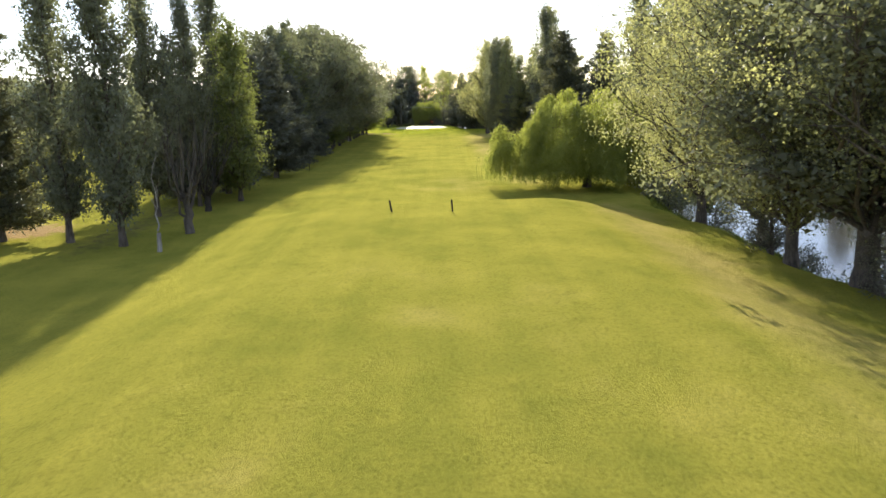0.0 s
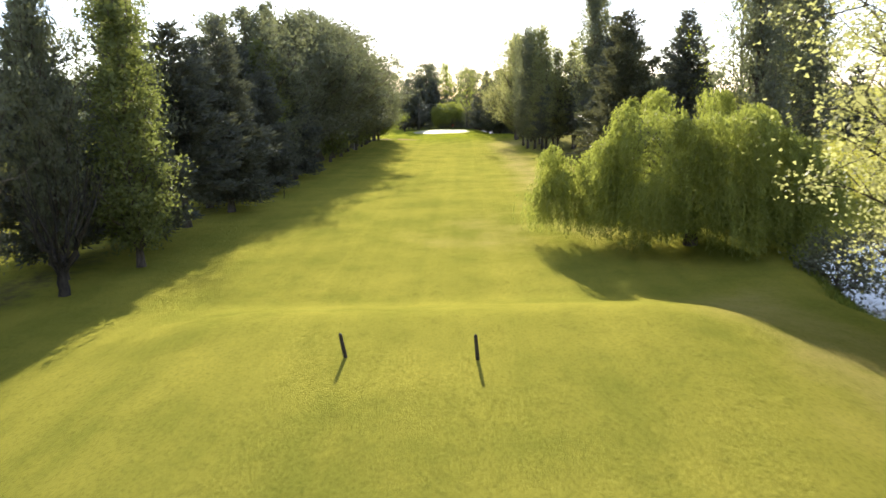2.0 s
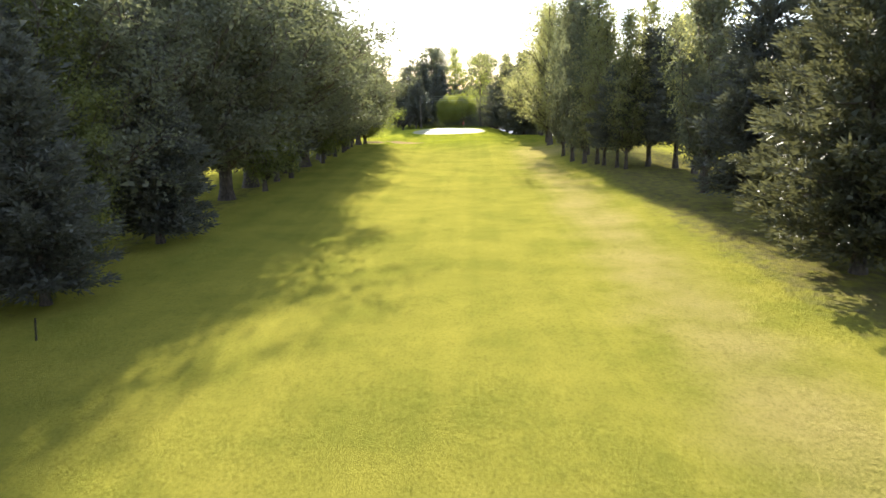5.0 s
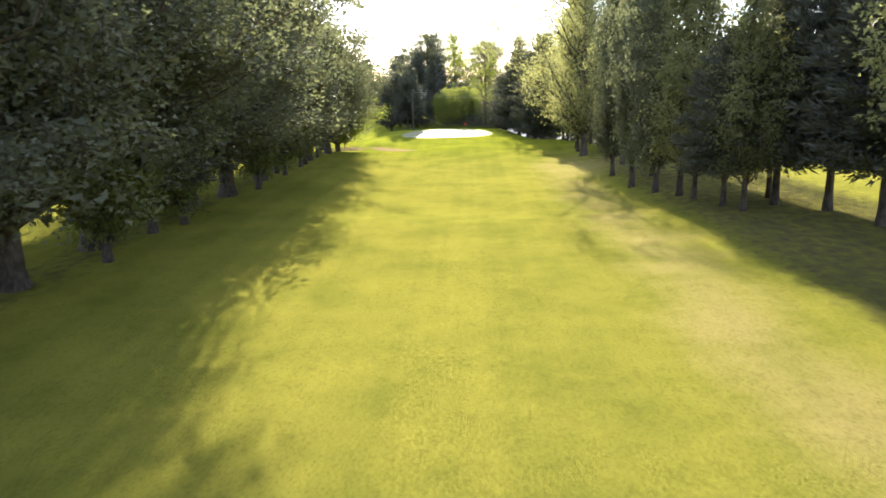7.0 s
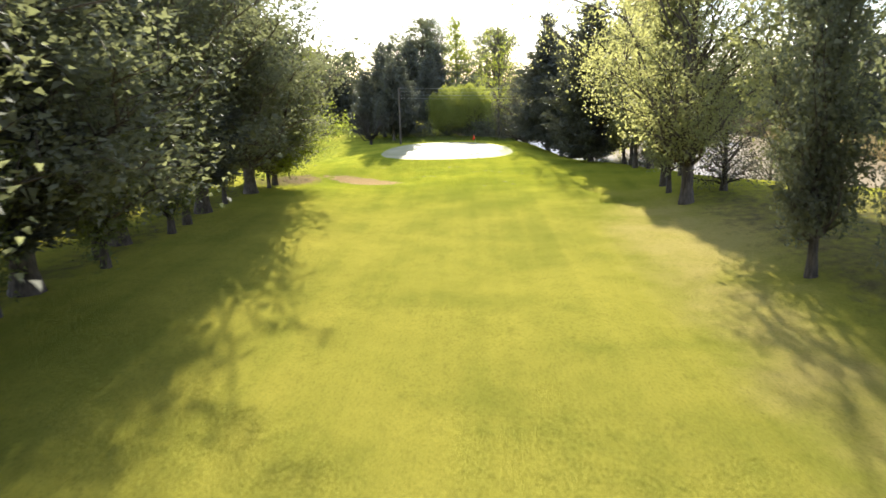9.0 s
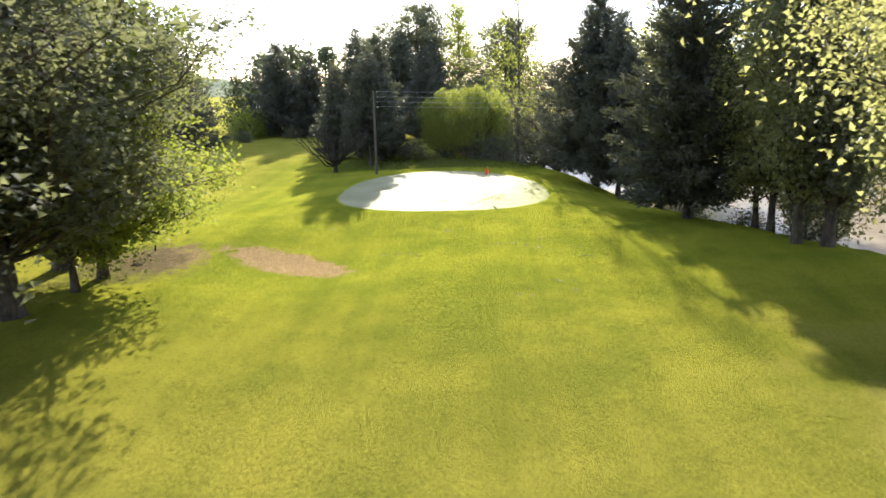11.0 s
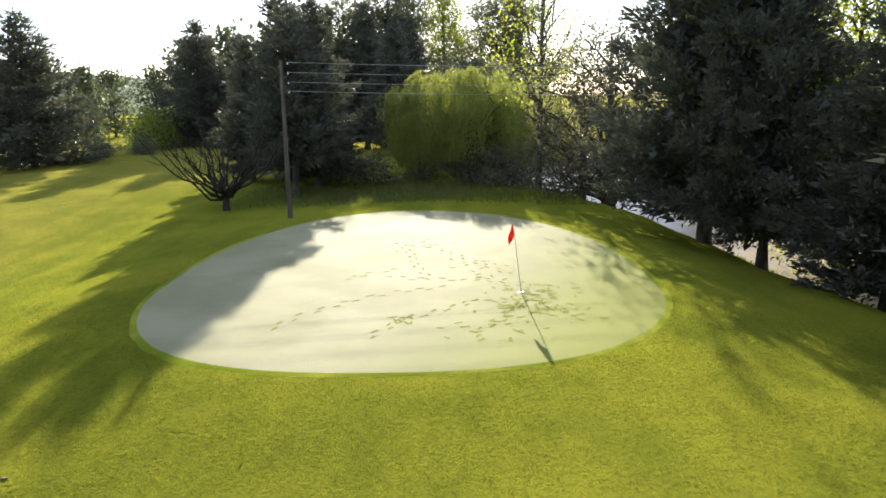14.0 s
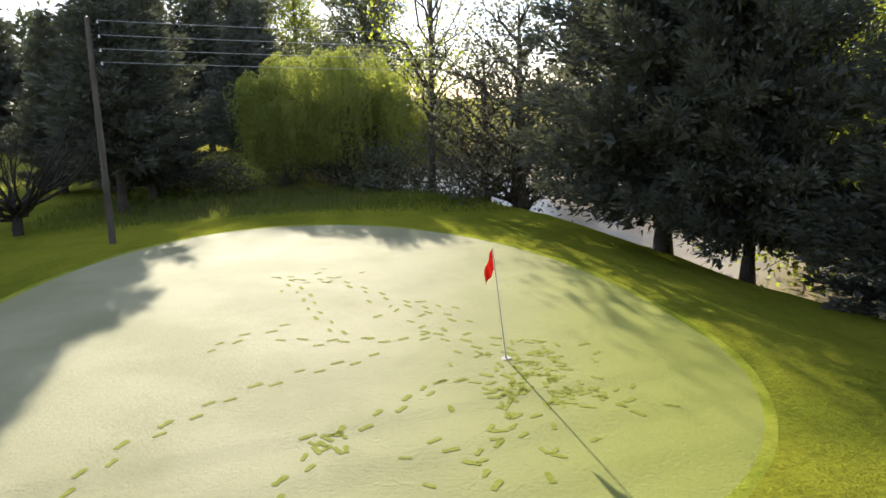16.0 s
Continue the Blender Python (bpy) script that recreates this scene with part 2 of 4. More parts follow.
def masks(x, y):
    x, y = np.asarray(x, float), np.asarray(y, float)
    soil = np.zeros_like(x)
    c, s = math.cos(radians(-40)), math.sin(radians(-40))
    u, v = (x + 13.0) * c + (y - 213.2) * s, -(x + 13.0) * s + (y - 213.2) * c
    soil = np.maximum(soil, 1.15 - np.sqrt((u / 4.7) ** 2 + (v / 1.5) ** 2) * 0.6)
    soil = np.maximum(soil, 0.95 - np.hypot((x + 19.6) / 2.2, (y - 213.4) / 3.2) * 0.5)
    soil = np.maximum(soil, 0.9 - np.hypot((x + 31.5) / 5, (y - 52) / 4) * 0.45)
    litter = 0.55 * np.exp(-((x + 22.5) / 2.8) ** 2) * sstep(y, 30, 50) * (1 - sstep(y, 212, 216))
    litter = np.maximum(litter, 0.62 * sstep(x, 10, 15) * (1 - sstep(x, 24, 30)) * sstep(y, 84, 100) * (1 - sstep(y, 190, 212)))
    litter = np.maximum(litter, 1.0 - np.hypot((x + 20.5) / 3.0, (y - 212) / 4.5) * 0.5)
    litter = np.maximum(litter, 1.15 * bell(x, y, -9, 258, 9, 7))
    litter = np.maximum(litter, 1.1 * sstep(shore(x, y), -1.2, 0.5))
    dry = 0.75 * np.exp(-((x - 8.5) / 3.6) ** 2) * sstep(y, 56, 80) * (1 - sstep(y, 190, 215))
    dry = np.maximum(dry, 0.7 * np.exp(-((x - 12) / 4) ** 2) * (1 - sstep(y, 52, 66)))
    dry = np.maximum(dry, 0.95 * bell(x, y, 11.5, 186, 4.5, 14))
    dry = np.maximum(dry, 0.45 * bell(x, y, 2, 75, 9, 12))
    dry = np.maximum(dry, 0.30 * bell(x, y, 0, 20, 14, 16))
    lush = sstep(y, 186, 214) * (1 - sstep(y, 256, 275)) * sstep(x, -30, -18)
    return {"lush": np.clip(lush, 0, 1), "soil": np.clip(soil, 0, 1), "litter": np.clip(litter, 0, 1), "dry": np.clip(dry, 0, 1)}


def z_at(x, y):
    return float(land(x, y))


def mesh_of(name, verts, faces, mats=(), smooth=False):
    me = bpy.data.meshes.new(name)
    verts, faces = np.asarray(verts, np.float32), np.asarray(faces, np.int32)
    me.vertices.add(len(verts))
    me.vertices.foreach_set("co", verts.ravel())
    k = faces.shape[1]
    me.loops.add(faces.size)
    me.loops.foreach_set("vertex_index", faces.ravel())
    me.polygons.add(len(faces))
    me.polygons.foreach_set("loop_start", np.arange(0, faces.size, k, dtype=np.int32))
    if smooth:
        me.polygons.foreach_set("use_smooth", np.ones(len(faces), bool))
    for m in mats:
        me.materials.append(m)
    me.update(calc_edges=True)
    me.validate()
    return me


def sheet(name, xs, ys, mat, height, smooth=True):
    X, Y = np.meshgrid(xs, ys)
    nx, ny = len(xs), len(ys)
    i = (np.arange(ny - 1)[:, None] * nx + np.arange(nx - 1)[None, :]).ravel()
    V = np.stack([X.ravel(), Y.ravel(), height(X, Y).ravel()], 1)
    me = mesh_of(name, V, np.stack([i, i + 1, i + nx + 1, i + nx], 1), [mat], smooth)
    for key, val in masks(X.ravel(), Y.ravel()).items():
        me.attributes.new(key, "FLOAT", "POINT").data.foreach_set("value", val.astype(np.float32))
    return me


far_steps = np.array([6, 14, 26, 45, 75, 120, 200, 340, 600, 1000, 1600, 2600], float)
gx = np.concatenate([-70 - far_steps[::-1], np.arange(-70, 66, 1.0), 65 + far_steps])
gy = np.concatenate([-20 - far_steps[::-1], np.arange(-20, 312, 1.0), 311 + far_steps])
tagged(new("ground", sheet("ground", gx, gy, TURF, land)), "sunlit mown fairway turf with dry patches and bare soil", "grass", kind="structure")

# water of the two ponds
m_water, nt = material("pond_water")
ripple = texture(nt, 2.2, 3, 0.5)
murk = texture(nt, 0.12, 2)
finish(nt, mix(nt, murk, (0.13, 0.10, 0.055), (0.19, 0.15, 0.085)), 0.10, ripple, 0.12, 0.03, spec=0.36)
# far pond: murk, with the reeds' tan reflection mixed into the base colour
m_reed_tint, nt = material("murky_reed_tint_water")
ripple = texture(nt, 2.6, 3, 0.5)
murk = texture(nt, 0.2, 3)
finish(nt, mix(nt, ramp(nt, murk, 0.35, 0.65), (0.20, 0.155, 0.095), (0.29, 0.235, 0.150)), 0.28, ripple, 0.25, 0.03, spec=0.05)
for nm, (x0, x1, y0, y1), lev in (("water_near", (18, 64, -32, 98), POND_NEAR), ("water_far", (-6, 50, 194, 298), POND_FAR)):
    me = mesh_of(nm, [(x0, y0, lev), (x1, y0, lev), (x1, y1, lev), (x0, y1, lev)], [(0, 1, 2, 3)], [m_water if nm == "water_near" else m_reed_tint])
    tagged(new(nm, me), "murky brown pond water with calm reflections", "water", kind="structure")

# the putting green, white with dew
m_green, nt = material("dewy_green")
fine, blot = texture(nt, 14, 5, 0.7), texture(nt, 0.35, 3)
c = mix(nt, ramp(nt, blot, 0.35, 0.65), (0.245, 0.236, 0.132), (0.305, 0.290, 0.176))
c = mix(nt, calc(nt, "MULTIPLY", ramp(nt, fine, 0.5, 0.75), 0.25), c, (0.16, 0.185, 0.065))
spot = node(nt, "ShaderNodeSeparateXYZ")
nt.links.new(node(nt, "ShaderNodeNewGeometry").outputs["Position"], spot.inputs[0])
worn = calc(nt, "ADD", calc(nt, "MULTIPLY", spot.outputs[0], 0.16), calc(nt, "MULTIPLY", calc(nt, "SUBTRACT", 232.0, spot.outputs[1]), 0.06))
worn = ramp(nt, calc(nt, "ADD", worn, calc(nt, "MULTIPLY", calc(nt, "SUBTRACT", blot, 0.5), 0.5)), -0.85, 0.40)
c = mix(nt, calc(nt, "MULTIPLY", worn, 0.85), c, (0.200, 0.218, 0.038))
finish(nt, c, 0.75, fine, 0.5, 0.03, spec=0.02)


def disc(name, mat, rings, spokes, scale, lift, wob=0.0, sink=0.0):
    V, F = [(GREEN_C[0], GREEN_C[1], 0)], []
    for r in range(1, rings + 1):
        for s in range(spokes):
            a = 2 * math.pi * s / spokes
            k = scale * r / rings * (1 + wob * math.sin(3 * a + 1) + wob * 0.6 * math.sin(5 * a))
            V.append((GREEN_C[0] + GREEN_R[0] * k * math.copysign(abs(math.cos(a)) ** 0.88, math.cos(a)), GREEN_C[1] + (GREEN_R[1] if a > math.pi else GREEN_BACK) * k * math.copysign(abs(math.sin(a)) ** 0.88, math.sin(a)), 0))
    F += [(0, 1 + s, 2 + s, 1 + (s + 2) % spokes) for s in range(0, spokes, 2)]
    for r in range(rings - 1):
        for s in range(spokes):
            a, b = 1 + r * spokes + s, 1 + r * spokes + (s + 1) % spokes
            F.append((a, a + spokes, b + spokes, b))
    V = np.array(V)
    V[:, 2] = land(V[:, 0], V[:, 1]) + lift
    V[-spokes:, 2] -= sink          # the rim dips into the turf
    return mesh_of(name, V, F, [mat], True)


m_collar, nt = material("mown_collar")
fine, blot = texture(nt, 12, 5, 0.7), texture(nt, 0.5, 3)
c = mix(nt, ramp(nt, blot, 0.35, 0.65), (0.155, 0.190, 0.018), (0.270, 0.285, 0.040))
finish(nt, mix(nt, calc(nt, "MULTIPLY", ramp(nt, fine, 0.48, 0.68), 0.35), c, (0.09, 0.12, 0.012)), 0.8, fine, 0.7, 0.05, spec=0.0)
tagged(new("green_collar", disc("green_collar", m_collar, 28, 96, 1.045, 0.012, 0.016, 0.05)), "bright close-mown collar round the putting green", "grass", kind="structure")
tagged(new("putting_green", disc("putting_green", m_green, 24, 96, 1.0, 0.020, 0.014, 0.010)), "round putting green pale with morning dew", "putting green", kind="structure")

# ---- trees ----
UP = np.array([0.0, 0.0, 1.0])


def unit(v):
    return v / np.maximum(np.linalg.norm(v, axis=-1, keepdims=True), 1e-9)


def blades(points, ways, lengths, widths, rng, tri=False):
    """Leaves as small pointed blades: a base, two shoulders and a tip each; or a broad foot and a tip."""
    n = len(points)
    side = unit(np.cross(ways, rng.normal(size=(n, 3))))
    L, W = np.broadcast_to(lengths, n)[:, None], np.broadcast_to(widths, n)[:, None]
    if tri:
        V = np.stack([points - side * W * 0.55, points + side * W * 0.55, points + ways * L], 1)
        return V.reshape(-1, 3), np.arange(3 * n).reshape(n, 3)
    bow = np.cross(ways, side) * L * 0.12
    V = np.empty((n, 4, 3))
    V[:, 0], V[:, 1] = points, points + ways * L * 0.45 + side * W * 0.5 + bow
    V[:, 2], V[:, 3] = points + ways * L, points + ways * L * 0.45 - side * W * 0.5 + bow
    return V.reshape(-1, 3), np.arange(4 * n).reshape(n, 4)


def tubes(lines, sides=5):
    """Tapered limbs: each line is (points, first radius, last radius)."""
    VV, FF, base = [], [], 0
    ring = np.arange(sides) * 2 * np.pi / sides
    for pts, r0, r1 in lines:
        pts = np.asarray(pts, float)
        k = len(pts)
        d = unit(np.gradient(pts, axis=0))
        a = unit(np.cross(d, np.where(np.abs(d[:, 2:]) > 0.9, [[1.0, 0, 0]], [[0, 0, 1.0]])))
        b = np.cross(d, a)
        r = np.linspace(r0, r1, k)[:, None, None]
        V = pts[:, None, :] + r * (np.cos(ring)[None, :, None] * a[:, None, :] + np.sin(ring)[None, :, None] * b[:, None, :])
        VV.append(V.reshape(-1, 3))
        i = np.arange(k - 1)[:, None] * sides
        j, jn = np.arange(sides)[None, :], (np.arange(sides)[None, :] + 1) % sides
        FF.append(base + np.stack([i + j, i + jn, i + sides + jn, i + sides + j], -1).reshape(-1, 4))
        base += k * sides
    return np.concatenate(VV), np.concatenate(FF)


def limb(p, q, rng, sag=0.0, wander=0.08, k=6):
    """A bent line from p to q."""
    p, q = np.asarray(p, float), np.asarray(q, float)
    t = np.linspace(0, 1, k)[:, None]
    n = np.linalg.norm(q - p)
    line = p + (q - p) * t + UP * (sag * n) * np.sin(np.pi * t)
    line[1:-1] += rng.normal(size=(k - 2, 3)) * wander * n * 0.5
    return line


def along(line, t):
    f = t * (len(line) - 1)
    i = np.minimum(f.astype(int), len(line) - 2)
    return line[i] + (line[i + 1] - line[i]) * (f - i)[:, None]


def trunk_line(H, rng, lean=0.02, k=9):
    t = np.linspace(0, 1, k)[:, None]
    line = np.concatenate([np.zeros((k, 2)), t * H], 1)
    line[1:, :2] += np.cumsum(rng.normal(size=(k - 1, 2)), 0) * lean * H / k
    return line


def assemble(name, wood, twigs, leaves, leaf_mat, bark, label, category):
    """The tree as one thing: an empty at its foot with the branching trunk and the crown."""
    root = tagged(new(name), label, category)
    V, F = tubes(wood, 8)
    new("trunk", mesh_of("trunk", V, F, [bark], True)).parent = root
    V, F = tubes(twigs, 3)
    tagged(new("branchwork", mesh_of("branchwork", V, F, [bark], True)), kind="stuff").parent = root
    if leaves is not None:
        V, F = leaves
        new("crown", mesh_of("crown", V, F, [leaf_mat])).parent = root
    return root


def leafy(name, H, base, profile, limbs, rise, leaf_n, leaf_size, leaf_mat, seed, label, category, spread=0.55, lean=0.02, sub=3,
          girth=0.02, clump=26, bark=None, droop=0.2, gaps=0.35, narrow=0.62, tri=False, wild=0.28, core=0):
    """A broad-leaved tree: limbs rise from the trunk to an uneven outline, twigs fork from them and carry clumps of leaves."""
    rng = np.random.default_rng(seed)
    phase = rng.uniform(0, 6.28, 2)
    t = trunk_line(H * 0.96, rng, lean)
    wood, twigs, spots, ways = [(t, H * girth, H * girth * 0.12)], [], [], []
    flare = [np.array([[0, 0, -0.25], [0, 0, 0.25], [0, 0, 0.9]]), H * girth * 1.5, H * girth * 0.98]
    wood.append(tuple(flare))
    for i in range(limbs):
        u = (i + rng.uniform(0, 0.9)) / limbs
        a = i * 2.4 + rng.uniform(-0.5, 0.5)
        lump = 0.5 * math.sin(2 * a + phase[0] + 5 * u) + 0.5 * math.sin(3 * a + phase[1] - 9 * u)
        reach = profile(u) * rng.uniform(1 - gaps, 1 + gaps * 0.35) * (1 + wild * lump)
        tip_z = base + (H - base) * u
        start_z = max(base * 0.55, tip_z - reach * rise - 0.4)
        p = along(t, np.array([min(start_z / (H * 0.96), 0.98)]))[0]
        q = np.array([p[0] + reach * math.cos(a), p[1] + reach * math.sin(a), tip_z])
        line = limb(p, q, rng, -0.06 if rise > 1.5 else 0.06)
        r = H * girth * 0.34 * (1 - 0.6 * u) + 0.02
        twigs.append((line, r, 0.015))
        m = max(2, int(sub * (0.6 + reach * 0.35)))
        for _ in range(m):
            s = rng.uniform(0.3, 1.0)
            o = along(line, np.array([s]))[0]
            w = unit(rng.normal(size=3) * 0.8 + unit(q - p) * 0.8 + UP * 0.25)
            ln = rng.uniform(0.5, 1.0) * (0.5 + 0.28 * reach)
            tw = limb(o, o + w * ln, rng, 0.05, 0.1, 3)
            twigs.append((tw, 0.03, 0.008))
            spots.append(along(tw, np.array([rng.uniform(0.5, 1.0)]))[0])
        spots.append(q)
        spots.append(along(line, np.array([rng.uniform(0.5, 0.9)]))[0])
    spots = np.array(spots)
    own = rng.integers(0, len(spots), leaf_n)
    size = rng.uniform(0.6, 1.5, len(spots))[own]
    off = np.clip(rng.normal(size=(leaf_n, 3)), -1.8, 1.8) * (spread * size)[:, None] * np.array([1, 1, 0.75])
    P = spots[own] + off
    w = unit(rng.normal(size=(leaf_n, 3)) + unit(off) * 0.7 - UP * droop)
    s = leaf_size * rng.uniform(0.6, 1.2, leaf_n)
    V, F = blades(P, w, s, s * narrow, rng, tri)
    if core:
        # coarse sprays deep in the crown, which close it against the light
        inner = spots[rng.integers(0, len(spots), core)]
        C = inner * np.stack([*[rng.uniform(0.3, 0.97, core)] * 2, np.ones(core)], 1) + rng.normal(size=(core, 3)) * 0.3
        ls = rng.uniform(0.28, 0.52, core)
        V2, F2 = blades(C, unit(rng.normal(size=(core, 3))), ls, ls * 0.6, rng, tri)
        V, F = np.concatenate([V, V2]), np.concatenate([F, F2 + len(V)])
    return assemble(name, wood, twigs, (V, F), leaf_mat, bark or BARK, label, category)


def conifer(name, H, R, base, leaf_n, leaf_mat, seed, label, category="conifer", rise=0.5, spray=0.40, ragged=0.42, power=0.92, girth=0.018, whorl=0.48):
    """A dense conifer: tiers of boughs that lift at their ends, clad with short sprays."""
    rng = np.random.default_rng(seed)
    t = trunk_line(H, rng, 0.008)
    wood = [(t, H * girth, 0.02), (np.array([[0, 0, -0.25], [0, 0, 0.3], [0, 0, 1.0]]), H * girth * 1.5, H * girth)]
    twigs, A, B, wt = [], [], [], []
    z, i = base, 0
    while z < H - 0.3:
        u = (z - base) / (H - base)
        n = int(7 - 3 * u)
        for k in range(n):
            a = i * 1.1 + 2 * math.pi * k / n + rng.uniform(-0.35, 0.35)
            low = 0.72 + 0.28 * min(1, u / 0.18)
            reach = R * low * (1 - u) ** power * rng.uniform(1 - ragged, 1.12) + 0.25
            p = along(t, np.array([min(z / H, 0.999)]))[0]
            q = p + np.array([reach * math.cos(a), reach * math.sin(a), reach * (rise * (0.35 + 0.65 * u) * rng.uniform(0.3, 1.5) - 0.45 * max(0.0, 0.3 - u))])
            line = limb(p, q, rng, -0.07, 0.05, 5)
            twigs.append((line, 0.02 + 0.016 * reach, 0.008))
            A.append(line)
            wt.append(reach)
        z += whorl * rng.uniform(0.7, 1.2)
        i += 1
    wt = np.array(wt) ** 1.25
    own = rng.choice(len(A), leaf_n, p=wt / wt.sum())
    A = np.array(A)
    s = 1 - rng.uniform(0, 1, leaf_n) ** 1.4 * 0.85
    f = s * 4
    j = np.minimum(f.astype(int), 3)
    P = A[own, j] + (A[own, j + 1] - A[own, j]) * (f - j)[:, None]
    out = unit(A[own, 4] - A[own, 0])
    flat = rng.normal(size=(leaf_n, 3)) * np.array([1, 1, 0.55])
    reach_l = np.linalg.norm(A[own, 4] - A[own, 0], axis=1)
    P = P + flat * (0.14 + 0.11 * reach_l * (1.15 - s))[:, None]
    w = unit(out * 0.9 + flat * 0.55 + UP * 0.15)
    L = spray * rng.uniform(0.6, 1.4, leaf_n)
    V, F = blades(P, w, L, L * 0.34, rng, True)
    m = leaf_n // 8
    pick = rng.choice(len(A), m, p=wt / wt.sum())
    C = A[pick, 0] + (A[pick, 3] - A[pick, 0]) * rng.uniform(0.15, 0.95, m)[:, None] + rng.normal(size=(m, 3)) * 0.25
    ls = rng.uniform(0.35, 0.6, m)
    V2, F2 = blades(C, unit(rng.normal(size=(m, 3)) + unit(A[pick, 4] - A[pick, 0])), ls, ls * 0.6, rng, True)
    return assemble(name, wood, twigs, (np.concatenate([V, V2]), np.concatenate([F, F2 + len(V)])), leaf_mat, BARK, label, category)


def willow(name, lobes, strands, per, seed, label, trunk_r=0.45, box=0.55):
    """A weeping willow: arching limbs to domed lobes, from which leafy strands hang."""
    rng = np.random.default_rng(seed)
    twigs, P, W, L = [], [], [], []
    wood = [(limb((0, 0, -0.3), (0.2, 0.1, 2.6), rng, 0, 0.03), trunk_r, trunk_r * 0.75)]
    total = sum(l[3] ** 1.35 for l in lobes)
    for cx, cy, top, R, foot in lobes:
        n = int(strands * R ** 1.35 / total)
        bunches = []
        for _ in range(max(12, int(2.6 * R * R))):
            a, c = rng.uniform(0, 2 * math.pi), rng.uniform(-0.75, 1.0)
            rr = math.sqrt(1 - max(c, 0) ** 2) ** box * rng.uniform(0.80, 1.06)
            z = foot + (top - foot) * (0.58 + 0.38 * c + rng.uniform(-0.05, 0.05))
            bunches.append((cx + R * rr * math.cos(a), cy + R * rr * math.sin(a), z, a, rr, rng.uniform(0.35, 0.85)))
        for x, y, z, a, rr, w in bunches[::3]:
            twigs.append((limb((0.2, 0.1, 2.4), (x, y, z - 0.15), rng, 0.16, 0.05, 7), 0.05 + 0.012 * R, 0.012))
        for i in range(n):
            bx, by, bz, a, rr, w = bunches[i % len(bunches)]
            if rng.uniform() < 0.16:
                # strands inside the dome
                k = rng.uniform(0.2, 0.8)
                bx, by, bz = cx + (bx - cx) * k, cy + (by - cy) * k, foot + (bz - foot) * rng.uniform(0.7, 1.0)
            d = rng.normal(size=2) * w * 0.75
            x, y = bx + d[0], by + d[1]
            z0 = bz + w * 0.9 * math.exp(-(d @ d) / (w * w)) + rng.normal() * 0.08
            room = max(0.5, z0 - foot - 1.3 * math.sin(2.5 * a + cx) ** 2)
            ln = max(0.5, min(room, rng.uniform(0.9, 3.2)))
            if rr > 0.7 and rng.uniform() < 0.6:
                ln = room * rng.uniform(0.75, 1.0)
            k = int(per * (0.4 + ln / 3.4))
            t = np.sort(rng.uniform(0, 1, k))
            sway = rng.normal(size=2) * 0.20
            outx, outy = math.cos(a), math.sin(a)
            arch = np.sin(np.minimum(t * 2.4, 1.57)) * 0.38
            P.append(np.stack([x + outx * arch + sway[0] * t + rng.normal(size=k) * 0.05, y + outy * arch + sway[1] * t + rng.normal(size=k) * 0.05, z0 - ln * t + 0.18 * np.sin(t * 3.1)], 1))
            W.append(np.stack([rng.normal(size=k) * 0.45 + outx * 0.3, rng.normal(size=k) * 0.45 + outy * 0.3, -np.ones(k)], 1))
    P, W = np.concatenate(P), unit(np.concatenate(W))
    L = rng.uniform(0.12, 0.25, len(P))
    return assemble(name, wood, twigs, blades(P, W, L, L * 0.25, rng, True), LEAF_WILLOW, BARK, label, "willow")


def bare(name, H, stems, seed, label, bark, girth=0.16, spread=0.35, twiggy=4):
    """A leafless tree: stems that fork upward and fine twigs."""
    rng = np.random.default_rng(seed)
    wood = [(limb((0, 0, -0.25), (0.05, 0.0, H * 0.2), rng, 0, 0.03), girth * 1.25, girth)]
    twigs = []
    for i in range(stems):
        a = i * 2.4 + rng.uniform(-0.4, 0.4)
        h = H * rng.uniform(0.7, 1.0)
        q = np.array([math.cos(a) * h * spread * rng.uniform(0.5, 1.1), math.sin(a) * h * spread * rng.uniform(0.5, 1.1), h])
        line = limb((0, 0, H * rng.uniform(0.12, 0.22)), q, rng, -0.10, 0.05, 7)
        twigs.append((line, girth * 0.5, 0.012))
        for _ in range(twiggy):
            o = along(line, np.array([rng.uniform(0.3, 0.95)]))[0]
            w = unit(unit(q) + rng.normal(size=3) * 0.45 + UP * 0.4)
            twigs.append((limb(o, o + w * rng.uniform(0.12, 0.28) * H, rng, -0.05, 0.08, 4), 0.025, 0.006))
    return assemble(name, wood, twigs, None, None, bark, label, "dead tree")


def round_profile(R, low=0.55):
    return lambda u: R * (low + (1 - low) * min(1, u / 0.4)) * math.sqrt(max(0.02, 1 - max(0, (u - 0.4) / 0.6) ** 2.4))


def spire_profile(R):
    return lambda u: R * (0.55 + 0.45 * min(1, u / 0.3)) * (1 - 0.75 * max(0, (u - 0.45) / 0.55) ** 1.3)


KINDS, turns = {}, {}


def plant(kind, x, y, H=None, turn=0.0, wide=1.0, group="", label=""):
    """Stands one more tree of a kind at (x, y), its foot in the turf."""
    models, height = KINDS[kind]
    turns[kind] = turns.get(kind, -1) + 1
    i = turns[kind] % len(models)
    k = (H or height) / height
    m = pose(x, y, z_at(x, y) - 0.05, 0, 0, turn or (x * 57 + y * 91) % 360) @ Matrix.Diagonal((k * wide, k * wide, k, 1))
    root = models[i]
    if root.get("used"):
        ob = copy_thing(root, m)
    else:
        root.matrix_basis = m
        root["used"] = 1
        ob = root
    return tagged(ob, label, group=group)


